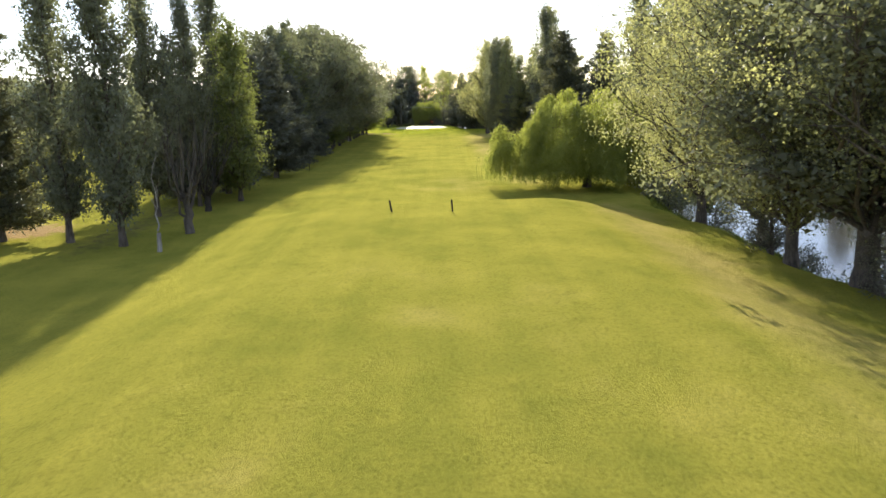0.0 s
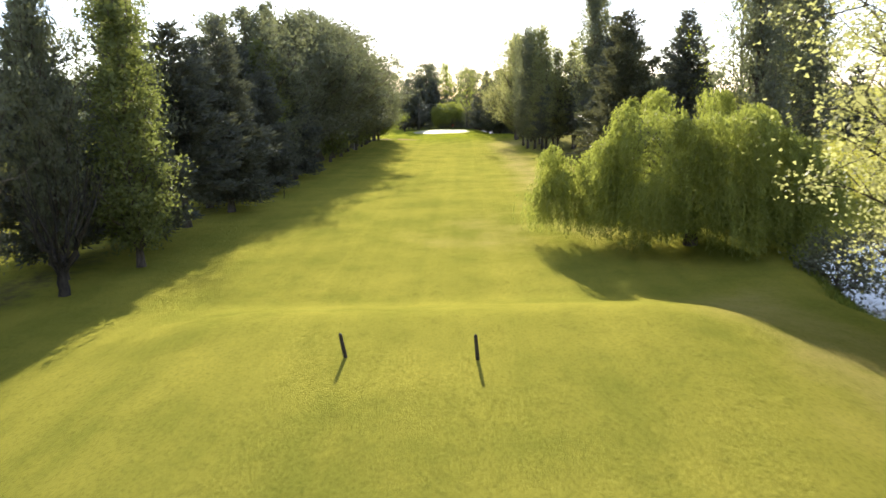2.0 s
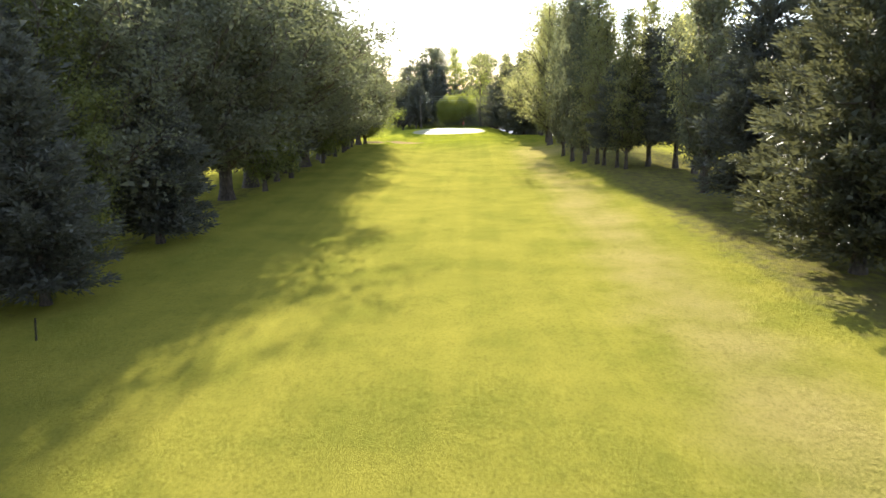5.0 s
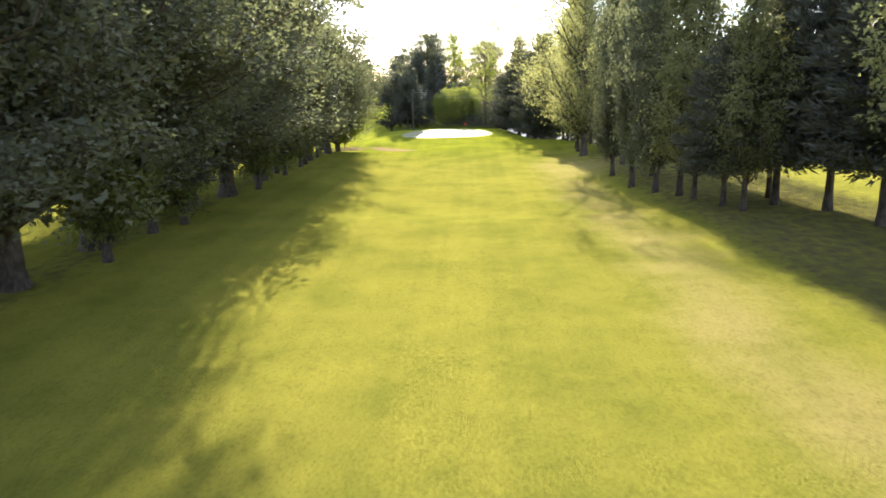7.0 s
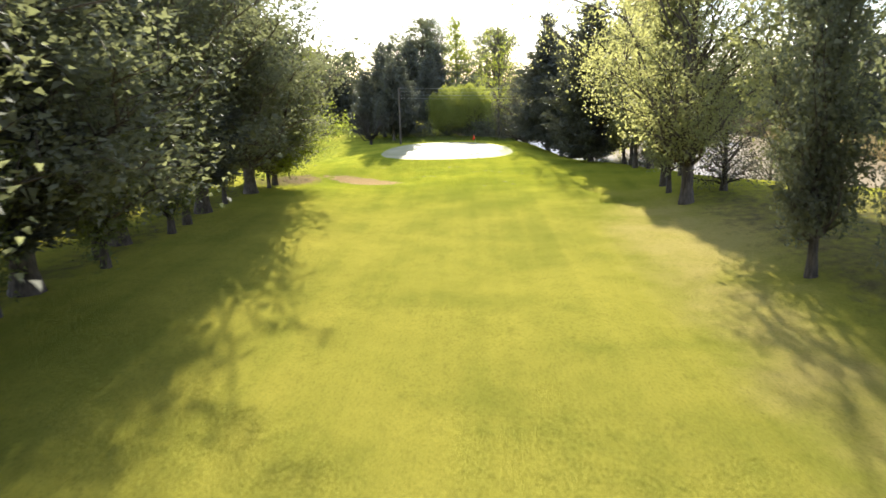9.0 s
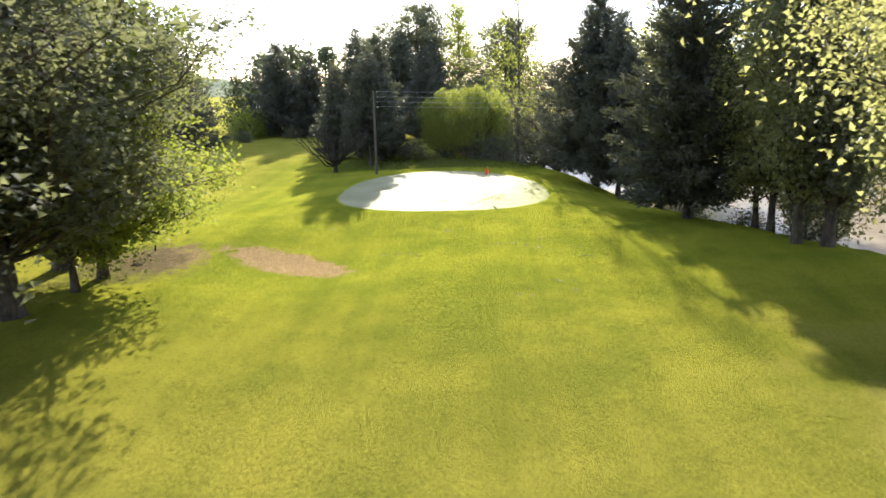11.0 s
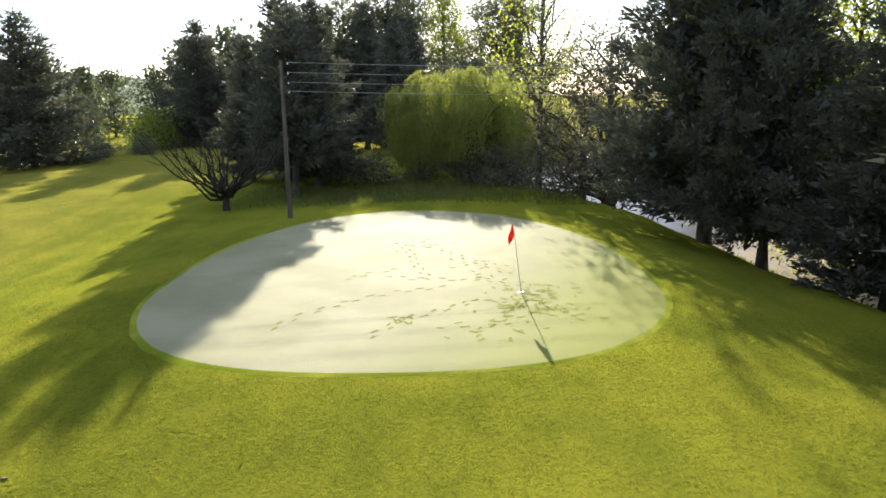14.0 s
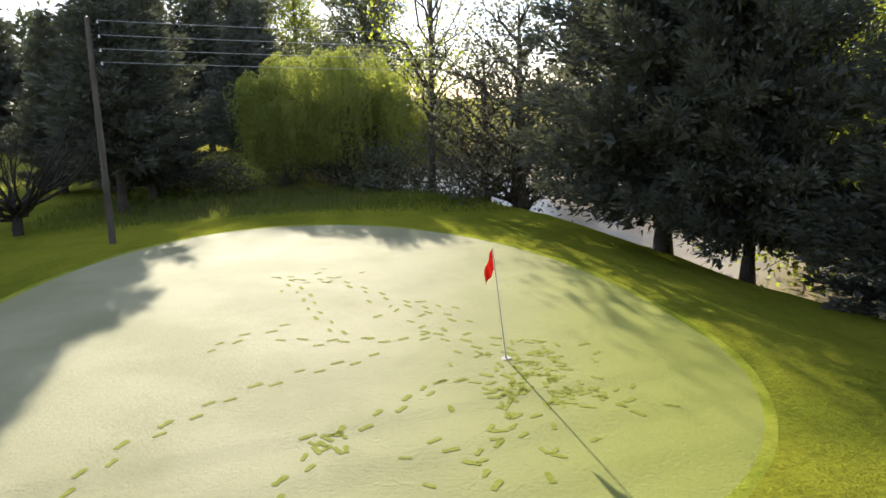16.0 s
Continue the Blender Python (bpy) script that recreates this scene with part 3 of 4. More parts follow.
KINDS["poplar"] = ([leafy("poplar", 18, 2.6, spire_profile(2.9), 60, 2.0, 17500, 0.23, LEAF_POPLAR, 11 + i, "tall columnar poplar with dense grey-green leaves", "tree",
                          spread=0.40, sub=4, girth=0.016, gaps=0.55, tri=True, wild=0.38, core=2600) for i in range(3)], 18)
KINDS["slim"] = ([leafy("slim_poplar", 16, 3.0, spire_profile(2.1), 44, 1.9, 10500, 0.20, LEAF_BROAD, 31 + i, "slender poplar with a bare lower trunk in the row", "tree",
                        spread=0.42, sub=3, girth=0.012, gaps=0.5, tri=True, core=1200) for i in range(2)], 16)
KINDS["bright"] = ([leafy("leafy_poplar", 16, 2.0, spire_profile(2.6), 56, 1.6, 19000, 0.19, LEAF_ROW, 41 + i, "upright poplar with sunlit yellow-green leaves in the row", "tree",
                          spread=0.40, sub=4, girth=0.014, gaps=0.5, tri=True, wild=0.35, core=1800) for i in range(2)], 16)
KINDS["broad"] = ([leafy("broadleaf_tree", 18, 3.6, round_profile(6.4, 0.55), 76, 1.0, 50000, 0.125, LEAF_BROAD, 51 + i, "broad spreading tree with pale sunlit leaves", "tree",
                         spread=0.50, sub=4, girth=0.019, gaps=0.55, wild=0.36, tri=True, core=700, narrow=0.85) for i in range(3)], 18)
KINDS["shade"] = ([leafy("shade_tree", 19, 4.3, round_profile(7.0, 0.6), 70, 1.35, 34000, 0.20, LEAF_POPLAR, 61 + i, "tall dark broad-crowned tree with a thick trunk", "tree",
                         spread=0.48, sub=4, girth=0.022, gaps=0.5, tri=True, wild=0.36, core=12000) for i in range(2)], 19)
KINDS["lime"] = ([leafy("lime_tree", 14, 1.8, round_profile(4.6, 0.8), 70, 0.7, 30000, 0.20, LEAF_LIME, 71, "leafy tree with glowing yellow-green foliage", "tree",
                        spread=0.6, sub=4, girth=0.016, gaps=0.45, droop=0.5)], 14)
KINDS["edge"] = ([leafy("round_tree", 14, 1.8, round_profile(4.6, 0.8), 70, 0.7, 36000, 0.20, LEAF_EDGE, 71, "dense green tree at the end of the row", "tree",
                        spread=0.42, sub=5, girth=0.016, wild=0.3, gaps=0.4, droop=0.6, core=3500)], 14)
KINDS["cypress"] = ([conifer("cypress", 17, 5.2, 1.5, 25000, LEAF_CONIFER, 81 + i, "dense dark cypress conifer with a short trunk", spray=0.34) for i in range(3)], 17)
KINDS["pine"] = ([conifer("pine_tree", 18, 6.0, 1.4, 32000, LEAF_PINE, 91 + i, "ragged dark conifer with brownish-green sprays", rise=0.6, spray=0.34, ragged=0.55, power=0.80) for i in range(2)], 18)
KINDS["cone"] = ([conifer("broad_cypress", 15, 6.6, 0.7, 22000, LEAF_CONIFER, 181, "broad dark cypress reaching almost to the ground", ragged=0.3, power=0.95)], 15)
KINDS["lime_poplar"] = ([leafy("bright_poplar", 22, 3.0, spire_profile(3.6), 60, 1.8, 17000, 0.30, LEAF_LIME, 191, "tall backlit poplar with bright yellow-green leaves", "tree", spread=0.6, sub=4, girth=0.014, gaps=0.5, tri=True, wild=0.3)], 22)
KINDS["wide"] = ([conifer("wide_conifer", 16, 7.0, 1.9, 58000, LEAF_CONIFER, 201 + i, "wide dark conifer with low sweeping boughs by the pond", spray=0.24, ragged=0.48, power=1.0) for i in range(2)], 16)
KINDS["dense"] = ([conifer("dense_conifer", 17, 5.3, 1.5, 40000, LEAF_CONIFER, 221, "tall dense dark conifer standing beside the putting green", spray=0.30, ragged=0.34, power=0.55)], 17)
KINDS["high"] = ([conifer("trimmed_conifer", 15, 4.8, 3.4, 16000, LEAF_CONIFER, 211 + i, "dark conifer with a clear lower trunk in the row", ragged=0.42, power=0.75) for i in range(2)], 15)
KINDS["sparse"] = ([leafy("sparse_tree", 17, 5.0, round_profile(3.2, 0.5), 34, 1.2, 3400, 0.17, LEAF_LIME, 101, "thin open-crowned tree with scattered backlit leaves", "tree",
                          spread=0.5, sub=4, girth=0.011, gaps=0.5)], 17)
KINDS["silver"] = ([leafy("silvery_tree", 7, 0.8, round_profile(2.6, 0.9), 40, 0.6, 7000, 0.15, LEAF_SILVER, 111, "small silvery-leaved tree by the water", "tree",
                          spread=0.4, sub=5, girth=0.035, gaps=0.5)], 7)
KINDS["far"] = ([leafy("woodland_tree", 16, 1.5, round_profile(5.0, 0.8), 22, 0.8, 2500, 0.85, LEAF_FAR, 121 + i, "distant full-crowned woodland tree", "tree",
                       spread=0.85, sub=1, girth=0.02, gaps=0.4, tri=True) for i in range(2)], 16)
KINDS["far_conifer"] = ([conifer("woodland_conifer", 15, 4.4, 1.0, 4000, LEAF_CONIFER, 131, "distant dark cone-shaped conifer", spray=0.9, ragged=0.4, whorl=1.3)], 15)
KINDS["shrub"] = ([leafy("shrub", 3.2, 0.2, round_profile(2.2, 1.0), 28, 0.6, 3600, 0.22, LEAF_LIME, 141 + i, "rounded leafy green shrub", "shrub",
                         spread=0.4, sub=4, girth=0.02, gaps=0.4) for i in range(2)], 3.2)
KINDS["thicket"] = ([leafy("thicket", 3.0, 0.1, round_profile(2.2, 1.0), 24, 0.6, 2600, 0.22, LEAF_POPLAR, 145 + i, "dark tangled thicket under the trees", "shrub",
                           spread=0.4, sub=4, girth=0.02, gaps=0.4) for i in range(2)], 3.0)

# row along the long side of the fairway, on the sheltered side
LEFT = "tree row beside the fairway"
for kind, x, y, H in (
        ("pine", -29.6, 48.3, 15), ("poplar", -24.5, 47.3, 19), ("poplar", -20.3, 45.6, 19), ("poplar", -22.6, 57.6, 19), ("cypress", -23.6, 66.5, 15), 
        ("poplar", -20.8, 62.5, 18), ("bright", -18.1, 65.6, 15.5), ("poplar", -22, 74, 20), ("high", -20.6, 79.5, 15),
        ("cypress", -19.5, 86.8, 16), ("cypress", -21.0, 72, 15), ("cypress", -19.8, 101, 14.5), ("cypress", -20.2, 114.5, 15), ("cypress", -22.5, 90, 17), ("poplar", -22.6, 96, 16.2), ("cypress", -28, 99, 15), ("high", -23.6, 104, 16), ("bright", -21.4, 107, 16),
        ("shade", -24.2, 111.5, 19.7), ("high", -22.4, 118, 14), ("shade", -23.2, 127, 20.7), ("cypress", -27.0, 124, 18), ("poplar", -23.8, 120, 20.2),
        ("shade", -22.4, 134, 19.7), ("bright", -20.2, 138.6, 17), ("shade", -22.6, 142, 20.7), ("bright", -20.2, 149, 17.5), ("cypress", -24.5, 152, 15),
        ("shade", -23.0, 157.2, 20.7), ("shade", -21.6, 162, 19.7), ("bright", -20.0, 165.5, 17), ("shade", -21.6, 172, 18.7), ("bright", -20.4, 176.5, 16),
        ("shade", -22.6, 182.4, 17.2), ("bright", -20.8, 185.5, 16), ("shade", -21.6, 193, 17.2), ("poplar", -21.2, 196.6, 14.7), ("shade", -20.9, 202.2, 15.2), ("slim", -20.4, 206.0, 14),
        ("high", -21.0, 146, 14), ("high", -22.2, 154.5, 15), ("high", -20.8, 168.5, 13), ("high", -21.8, 178.5, 14), ("high", -21.0, 188.5, 13), ("shade", -23.4, 210.4, 14),
        ("edge", -20.6, 208.8, 13.5)):
    plant(kind, x, y, H, wide=1.18 if kind in ("shade", "edge") else 0.74 if kind == "poplar" and y < 66 else 1.0, group=LEFT)
# the pond side
RIGHT = "trees on the pond bank"
for kind, x, y, H in (("broad", 17.6, 48.8, 18), ("broad", 18.9, 42.2, 19), ("broad", 17.3, 35.3, 17), ("shade", 18.3, 30.6, 19), ("broad", 19.5, 23, 18),
                      ("slim", 20.3, 55.5, 17), ("poplar", 21.5, 79, 19), ("slim", 24.5, 84, 20), ("poplar", 27.5, 87, 22), ("poplar", 30.5, 92, 21), ("sparse", 23.5, 88, 19)):
    plant(kind, x, y, H, group=RIGHT)
for kind, x, y, H in (("pine", 17.6, 103.5, 17.5), ("cypress", 21.8, 97, 19), ("pine", 19.8, 112, 19), ("cypress", 20.6, 123, 20), ("poplar", 19.0, 131, 22.5), ("slim", 21, 138, 22.5),
                      ("high", 22.0, 144, 16), ("high", 21.6, 149.6, 15), ("high", 19.3, 152.2, 15), ("slim", 20.2, 155.5, 21), ("slim", 16.4, 150, 15.5), ("high", 15.9, 152.4, 11),
                      ("slim", 15.2, 156.6, 19), ("slim", 14.8, 159, 20), ("poplar", 13.8, 162.4, 20), ("poplar", 12.9, 167.1, 21), ("slim", 15.5, 170.6, 20), ("poplar", 12.7, 175.1, 18.5),
                      ("slim", 14.9, 181, 20), ("broad", 12.9, 195.3, 22.5), ("slim", 12.8, 199.7, 18.5), ("silver", 16.3, 197.6, 7), ("slim", 13.1, 202.5, 21), ("slim", 15.6, 206.5, 20),
                      ("poplar", 14.4, 212.6, 22.5), ("slim", 13.2, 213.4, 17.5), ("silver", 23.4, 206.8, 6),
                      ("slim", 13.3, 219.2, 18), ("slim", 13.9, 218.4, 17), ("slim", 17.0, 217.2, 18), ("slim", 17.5, 223.0, 15),
                      ("cypress", 11.6, 234.2, 14.5), ("silver", 5.7, 254.5, 11.5), ("silver", 4.4, 257.0, 9), ("sparse", 1.8, 259.2, 19)):
    plant(kind, x, y, H, group="trees along the fairway")
for kind, x, y, H, w in (("wide", 9.3, 239.6, 15.5, 0.78), ("wide", 7.9, 243.0, 18.0, 0.92), ("lime", 14.5, 243.0, 17, 1.0), ("dense", 10.5, 223.0, 17, 1.0)):
    plant(kind, x, y, H, wide=w, group="conifers beside the green", label="")
for x, y, H, w in ((-45, 279, 14.8, 1.14), (-36.5, 303, 16, 0.95), (-30.5, 301, 14, 0.9)):
    plant("cone", x, y, H, wide=w, group="trees behind the green")
# behind the green
for kind, x, y, H in (("cypress", -13.8, 261, 15.2), ("cypress", -17.0, 266, 16.4), ("high", -14.4, 256, 12), ("cypress", -14.8, 299, 20), ("cypress", -20.0, 266, 12.5), ("cypress", -9.8, 304, 17), ("shade", -13, 313, 22),
                      ("lime_poplar", -5.5, 312, 23), ("shade", 3.5, 318, 19), 
                      # the last one is added, hidden by the small willow, to shade it from the sun
                      ("cypress", -25, 297, 13), ("shade", -19, 300, 16), ("cypress", -10.5, 290, 16.5), ("shade", -2.2, 277, 11.4)):
    plant(kind, x, y, H, group="trees behind the green")
for kind, x, y, H in (("thicket", -58, 276, 2.6), ("thicket", -54, 281, 2.6), ("thicket", -61, 271, 3.5), ("thicket", -55, 275, 3), ("thicket", -62, 280, 3), ("thicket", -43, 300, 3), ("thicket", -40, 304, 4),
                      ("shrub", -40.5, 297, 4.5), ("thicket", -49, 284, 2.6), ("thicket", -42, 287, 2.4), ("thicket", -39, 290, 2.2), ("thicket", -33, 297, 2.2), ("thicket", -65, 286, 3), ("thicket", 0.2, 261.5, 4.5), ("thicket", -1.4, 263.2, 4.2), ("thicket", -10, 262, 2.5), ("thicket", -6.5, 264, 2.2), ("thicket", -13, 264, 2.5),
                      ("thicket", 14.6, 215.5, 2.2), ("thicket", 14.2, 222.5, 2.0), ("thicket", 13.2, 230.5, 1.8), ("silver", 17.3, 37.6, 4.2), ("silver", 18.6, 28.6, 4), ("thicket", 20.2, 33, 2.4), ("thicket", 20.4, 45.5, 2.2), ("thicket", 20.0, 39.5, 1.8), ("thicket", 22.0, 58, 3), ("thicket", 19.8, 63, 3.5), ("thicket", 20.5, 71, 4)):
    plant(kind, x, y, H, group="undergrowth")
# woods that close the view
woods = random.Random(5)
for x0, y0, x1, y1, n in ((-86, 20, -80, 240, 18), (-60, 318, -24, 330, 6), (34, 318, 60, 330, 4), (52, 190, 58, 300, 12), (66, -20, 70, 180, 12), (-90, -30, 70, -40, 7), (-130, 330, -62, 345, 8)):
    for i in range(n):
        f = (i + woods.uniform(0.2, 0.8)) / n
        plant("far" if woods.random() < 0.7 else "far_conifer", x0 + (x1 - x0) * f + woods.uniform(-4, 4), y0 + (y1 - y0) * f + woods.uniform(-4, 4), woods.uniform(11, 18), group="woodland edge")

# models that stand nowhere are cleared away
for models, _ in KINDS.values():
    for root in models:
        if not root.get("used"):
            for o in (*root.children_recursive, root):
                bpy.data.objects.remove(o)

big_willow = willow("weeping_willow", [(0.2, 0.4, 9.0, 5.1, 0.1), (-6.9, 2.6, 5.6, 1.4, 0.4), (3.8, 1.5, 6.5, 4.3, 0.1)], 9000, 28, 7, "large weeping willow with sunlit hanging strands beside the pond")
big_willow.matrix_basis = pose(13.7, 68.2, z_at(13.7, 68.2))
small_willow = willow("weeping_willow", [(-0.4, 0, 9.7, 5.3, 1.6), (4.6, 1.0, 7.9, 3.0, 1.4)], 6500, 26, 8, "round weeping willow behind the putting green", box=0.85)
small_willow.matrix_basis = pose(-3.0, 267.0, z_at(-3.0, 267.0))
twiggy = bare("bare_small_tree", 6.5, 15, 12, "small dark vase-shaped tree with bare upright twigs", BARK_DARK, 0.24, 0.42, 7)
twiggy.matrix_basis = pose(-19.1, 59.2, z_at(-19.1, 59.2))
dead = bare("dead_tree", 8.5, 13, 3, "leafless dead tree with upright grey branches", POLE_WOOD, 0.28, 0.26, 6)
dead.matrix_basis = pose(-17.4, 49.5, z_at(-17.4, 49.5))
snag = bare("dead_snag", 5.8, 1, 4, "thin pale dead trunk with broken side twigs", BARK_PALE, 0.13, 0.04, 6)
snag.matrix_basis = pose(-17.2, 43.5, z_at(-17.2, 43.5))
stub = bare("dead_snag", 6.5, 1, 9, "thin pale dead trunk among the row of trees", BARK_PALE, 0.15, 0.04, 3)
stub.matrix_basis = pose(-20.6, 167.3, z_at(-20.6, 167.3))
stems = bare("bare_bush", 4.9, 30, 6, "many-stemmed leafless bush at the edge of the green", BARK_DARK, 0.19, 0.95, 10)
stems.matrix_basis = pose(-17.2, 250.0, z_at(-17.2, 250.0))
red = leafy("red_shrub", 4.5, 0.6, round_profile(1.3, 0.9), 20, 0.8, 1500, 0.22, LEAF_RED, 151, "reddish dying shrub under the trees", "shrub", sub=3)
red.matrix_basis = pose(-24.4, 104.5, z_at(-24.4, 104.5))

# ---- things on the course ----


def part(name, bm, mat, parent, label=""):
    """Links a bmesh as one mesh object under a thing or part."""
    me = bpy.data.meshes.new(name)
    bm.to_mesh(me)
    bm.free()
    me.materials.append(mat)
    ob = new(name, me)
    ob.parent = parent
    return tagged(ob, label)


def rod(r0, r1, h, z0=0.0, sides=10):
    bm = bmesh.new()
    bmesh.ops.create_cone(bm, cap_ends=True, segments=sides, radius1=r0, radius2=r1, depth=h, matrix=pose(0, 0, z0 + h / 2))
    return bm


def block(sx, sy, sz, x=0, y=0, z=0, bev=0.0):
    bm = bmesh.new()
    bmesh.ops.create_cube(bm, size=1, matrix=pose(x, y, z) @ Matrix.Diagonal((sx, sy, sz, 1)))
    if bev:
        bmesh.ops.bevel(bm, geom=bm.edges[:], offset=bev, segments=2, affect="EDGES")
    return bm


M_RED = plain("red_flag_cloth", (0.46, 0.028, 0.018), (0.60, 0.05, 0.028), 20, 0.7, 0.1, 0.003)
M_STICK = plain("pale_flagstick", (0.55, 0.52, 0.45), (0.68, 0.64, 0.56), 20, 0.4, 0.05, 0.001)
M_DARK = plain("dark_stained_wood", (0.022, 0.018, 0.014), (0.06, 0.05, 0.04), 14, 0.7, 0.4, 0.005)
M_CUP = plain("cup_rim", (0.02, 0.02, 0.02), (0.05, 0.05, 0.05), 10, 0.6)
M_WIRE = plain("aluminium_wire", (0.30, 0.30, 0.31), (0.42, 0.42, 0.43), 10, 0.45, metal=0.6)
M_WHITE = plain("white_glaze", (0.62, 0.60, 0.56), (0.78, 0.76, 0.72), 9, 0.3)

# flagstick in its hole
FX, FY = -1.89, 230.4
flag = tagged(new("flagstick"), "pale golf flagstick with a red flag on the green", "golf flag")
flag.matrix_basis = pose(FX, FY, z_at(FX, FY) + 0.020, 0, -6.5, 0)
part("stick", rod(0.016, 0.010, 2.30, -0.1), M_STICK, flag)
part("cup", rod(0.10, 0.10, 0.012, 0.0, 20), M_CUP, flag, "dark rim of the hole")
bm = bmesh.new()
N = 10
vs = [[bm.verts.new((-0.012 - 0.20 * i / N, 0.05 * math.sin(i * 0.9 + j), 2.16 - 0.42 * (i / N) ** 1.2 * (1 - 0.75 * j) - j * (0.40 + 0.15 * i / N))) for j in (0, 0.5, 1)] for i in range(N + 1)]
for i in range(N):
    for j in range(2):
        bm.faces.new((vs[i][j], vs[i + 1][j], vs[i + 1][j + 1], vs[i][j + 1]))
bmesh.ops.solidify(bm, geom=bm.faces[:], thickness=0.006)
part("flag", bm, M_RED, flag, "hanging red cloth flag")

# tee posts
def tee_post(x, y, lean):
    post = tagged(new("tee_marker"), "short dark wooden tee marker post", "tee marker", "tee markers")
    post.matrix_basis = pose(x, y, z_at(x, y), 0, lean, 20)
    part("post", rod(0.065, 0.052, 0.80, -0.1, 8), M_DARK, post)
    part("cap", rod(0.058, 0.02, 0.06, 0.70, 8), M_DARK, post)
    return post


tee_post(-3.15, 45.5, -9)
tee_post(0.68, 45.2, -4)

# power pole and its wires
PX, PY = -12.35, 245.1
pole = tagged(new("power_pole"), "weathered wooden power pole beside the green", "power pole")
pz = z_at(PX, PY)
pole.matrix_basis = pose(PX, PY, pz)
part("post", rod(0.125, 0.085, 8.3 - pz, -0.1, 14), POLE_WOOD, pole)
HEIGHTS = (8.05, 7.58, 7.12, 6.68)
for i, h in enumerate(HEIGHTS):
    part("bracket", block(0.34, 0.05, 0.05, 0.18, 0, h - pz - 0.06, 0.008), M_DARK, pole, "dark iron bracket")
    part("insulator", rod(0.032, 0.024, 0.10, h - pz - 0.04, 10), M_WHITE, pole, "white glazed insulator").location.x = 0.32


def wire(p, q, sag, r=0.011, name="power_wire", label="thin sagging overhead power wire"):
    t = np.linspace(0, 1, 30)[:, None]
    pts = np.asarray(p) + (np.asarray(q) - np.asarray(p)) * t - UP * sag * 4 * t * (1 - t)
    V, F = tubes([(pts, r, r)], 5)
    return tagged(new(name, mesh_of(name, V, F, [M_WIRE], True)), label, "wire", "overhead wires")


for i, h in enumerate(HEIGHTS):
    wire((PX + 0.32, PY, h + 0.06), (46, 252 + i * 0.2, h + 0.5), 0.75)
far_pole = copy_thing(pole, pose(46.2, 252.2, z_at(46.2, 252.2)))
far_pole.location.z = 0.6

# sign post and stake
stake = tagged(new("sign_post"), "small dark wooden post with a short board", "sign post")
stake.matrix_basis = pose(-20.8, 215.0, z_at(-20.8, 215.0))
part("post", block(0.08, 0.08, 1.25, 0, 0, 0.58, 0.01), M_DARK, stake)
part("board", block(0.55, 0.05, 0.20, 0.12, -0.07, 1.05, 0.012), M_DARK, stake)
rake = tagged(new("wooden_stake"), "thin dark wooden stake in the shaded turf", "stake")
rake.matrix_basis = pose(-17.2, 95.9, z_at(-17.2, 95.9), 0, 5, 0)
part("post", rod(0.045, 0.035, 1.0, -0.1, 8), M_DARK, rake)

# footprints where the dew has been trodden off
m_print, nt = material("trodden_turf")
fine = texture(nt, 10, 4, 0.7)
finish(nt, mix(nt, ramp(nt, fine, 0.35, 0.65), (0.155, 0.175, 0.022), (0.215, 0.228, 0.045)), 0.9, fine, 0.3, 0.01, spec=0.03)
TRACKS = (((-8.8, 227.0), (-8.2, 228.2), (-6.9, 229.7), (-5.8, 230.5), (-4.0, 231.2)), ((-7.6, 232.2), (-6.8, 233.0), (-5.6, 233.7)), ((-6.1, 232.6), (-5.4, 232.1), (-4.7, 232.2)),
          ((-6.4, 238.2), (-4.6, 237.0), (-3.1, 234.4), (-1.9, 232.4)), ((-6.2, 238.0), (-5.6, 235.9), (-5.4, 234.3), (-4.8, 232.2), (-3.6, 231.9), (-3.0, 232.1), (-2.0, 231.0)),
          ((-6.1, 226.3), (-5.4, 227.6), (-4.5, 228.4), (-3.6, 229.2), (-2.7, 229.9)), ((-3.4, 226.4), (-2.4, 228.4), (-1.6, 230.0)))
rp = random.Random(12)
VV, FF = [], []


def footprint(x, y, a, k=1.0):
    """One sole and heel mark, 30 cm long."""
    n = len(VV)
    prof = [(-0.15, 0.03), (-0.11, 0.045), (-0.05, 0.035), (0.03, 0.048), (0.10, 0.05), (0.15, 0.025)]
    ca, sa = math.cos(a), math.sin(a)
    for u, w in prof:
        w = w * k * rp.uniform(0.9, 1.3)
        for v in (-w, w):
            px, py = x + u * k * ca - v * sa, y + u * k * sa + v * ca
            VV.append((px, py, z_at(px, py) + 0.026))
    FF.extend((n + 2 * i, n + 2 * i + 2, n + 2 * i + 3, n + 2 * i + 1) for i in range(len(prof) - 1))


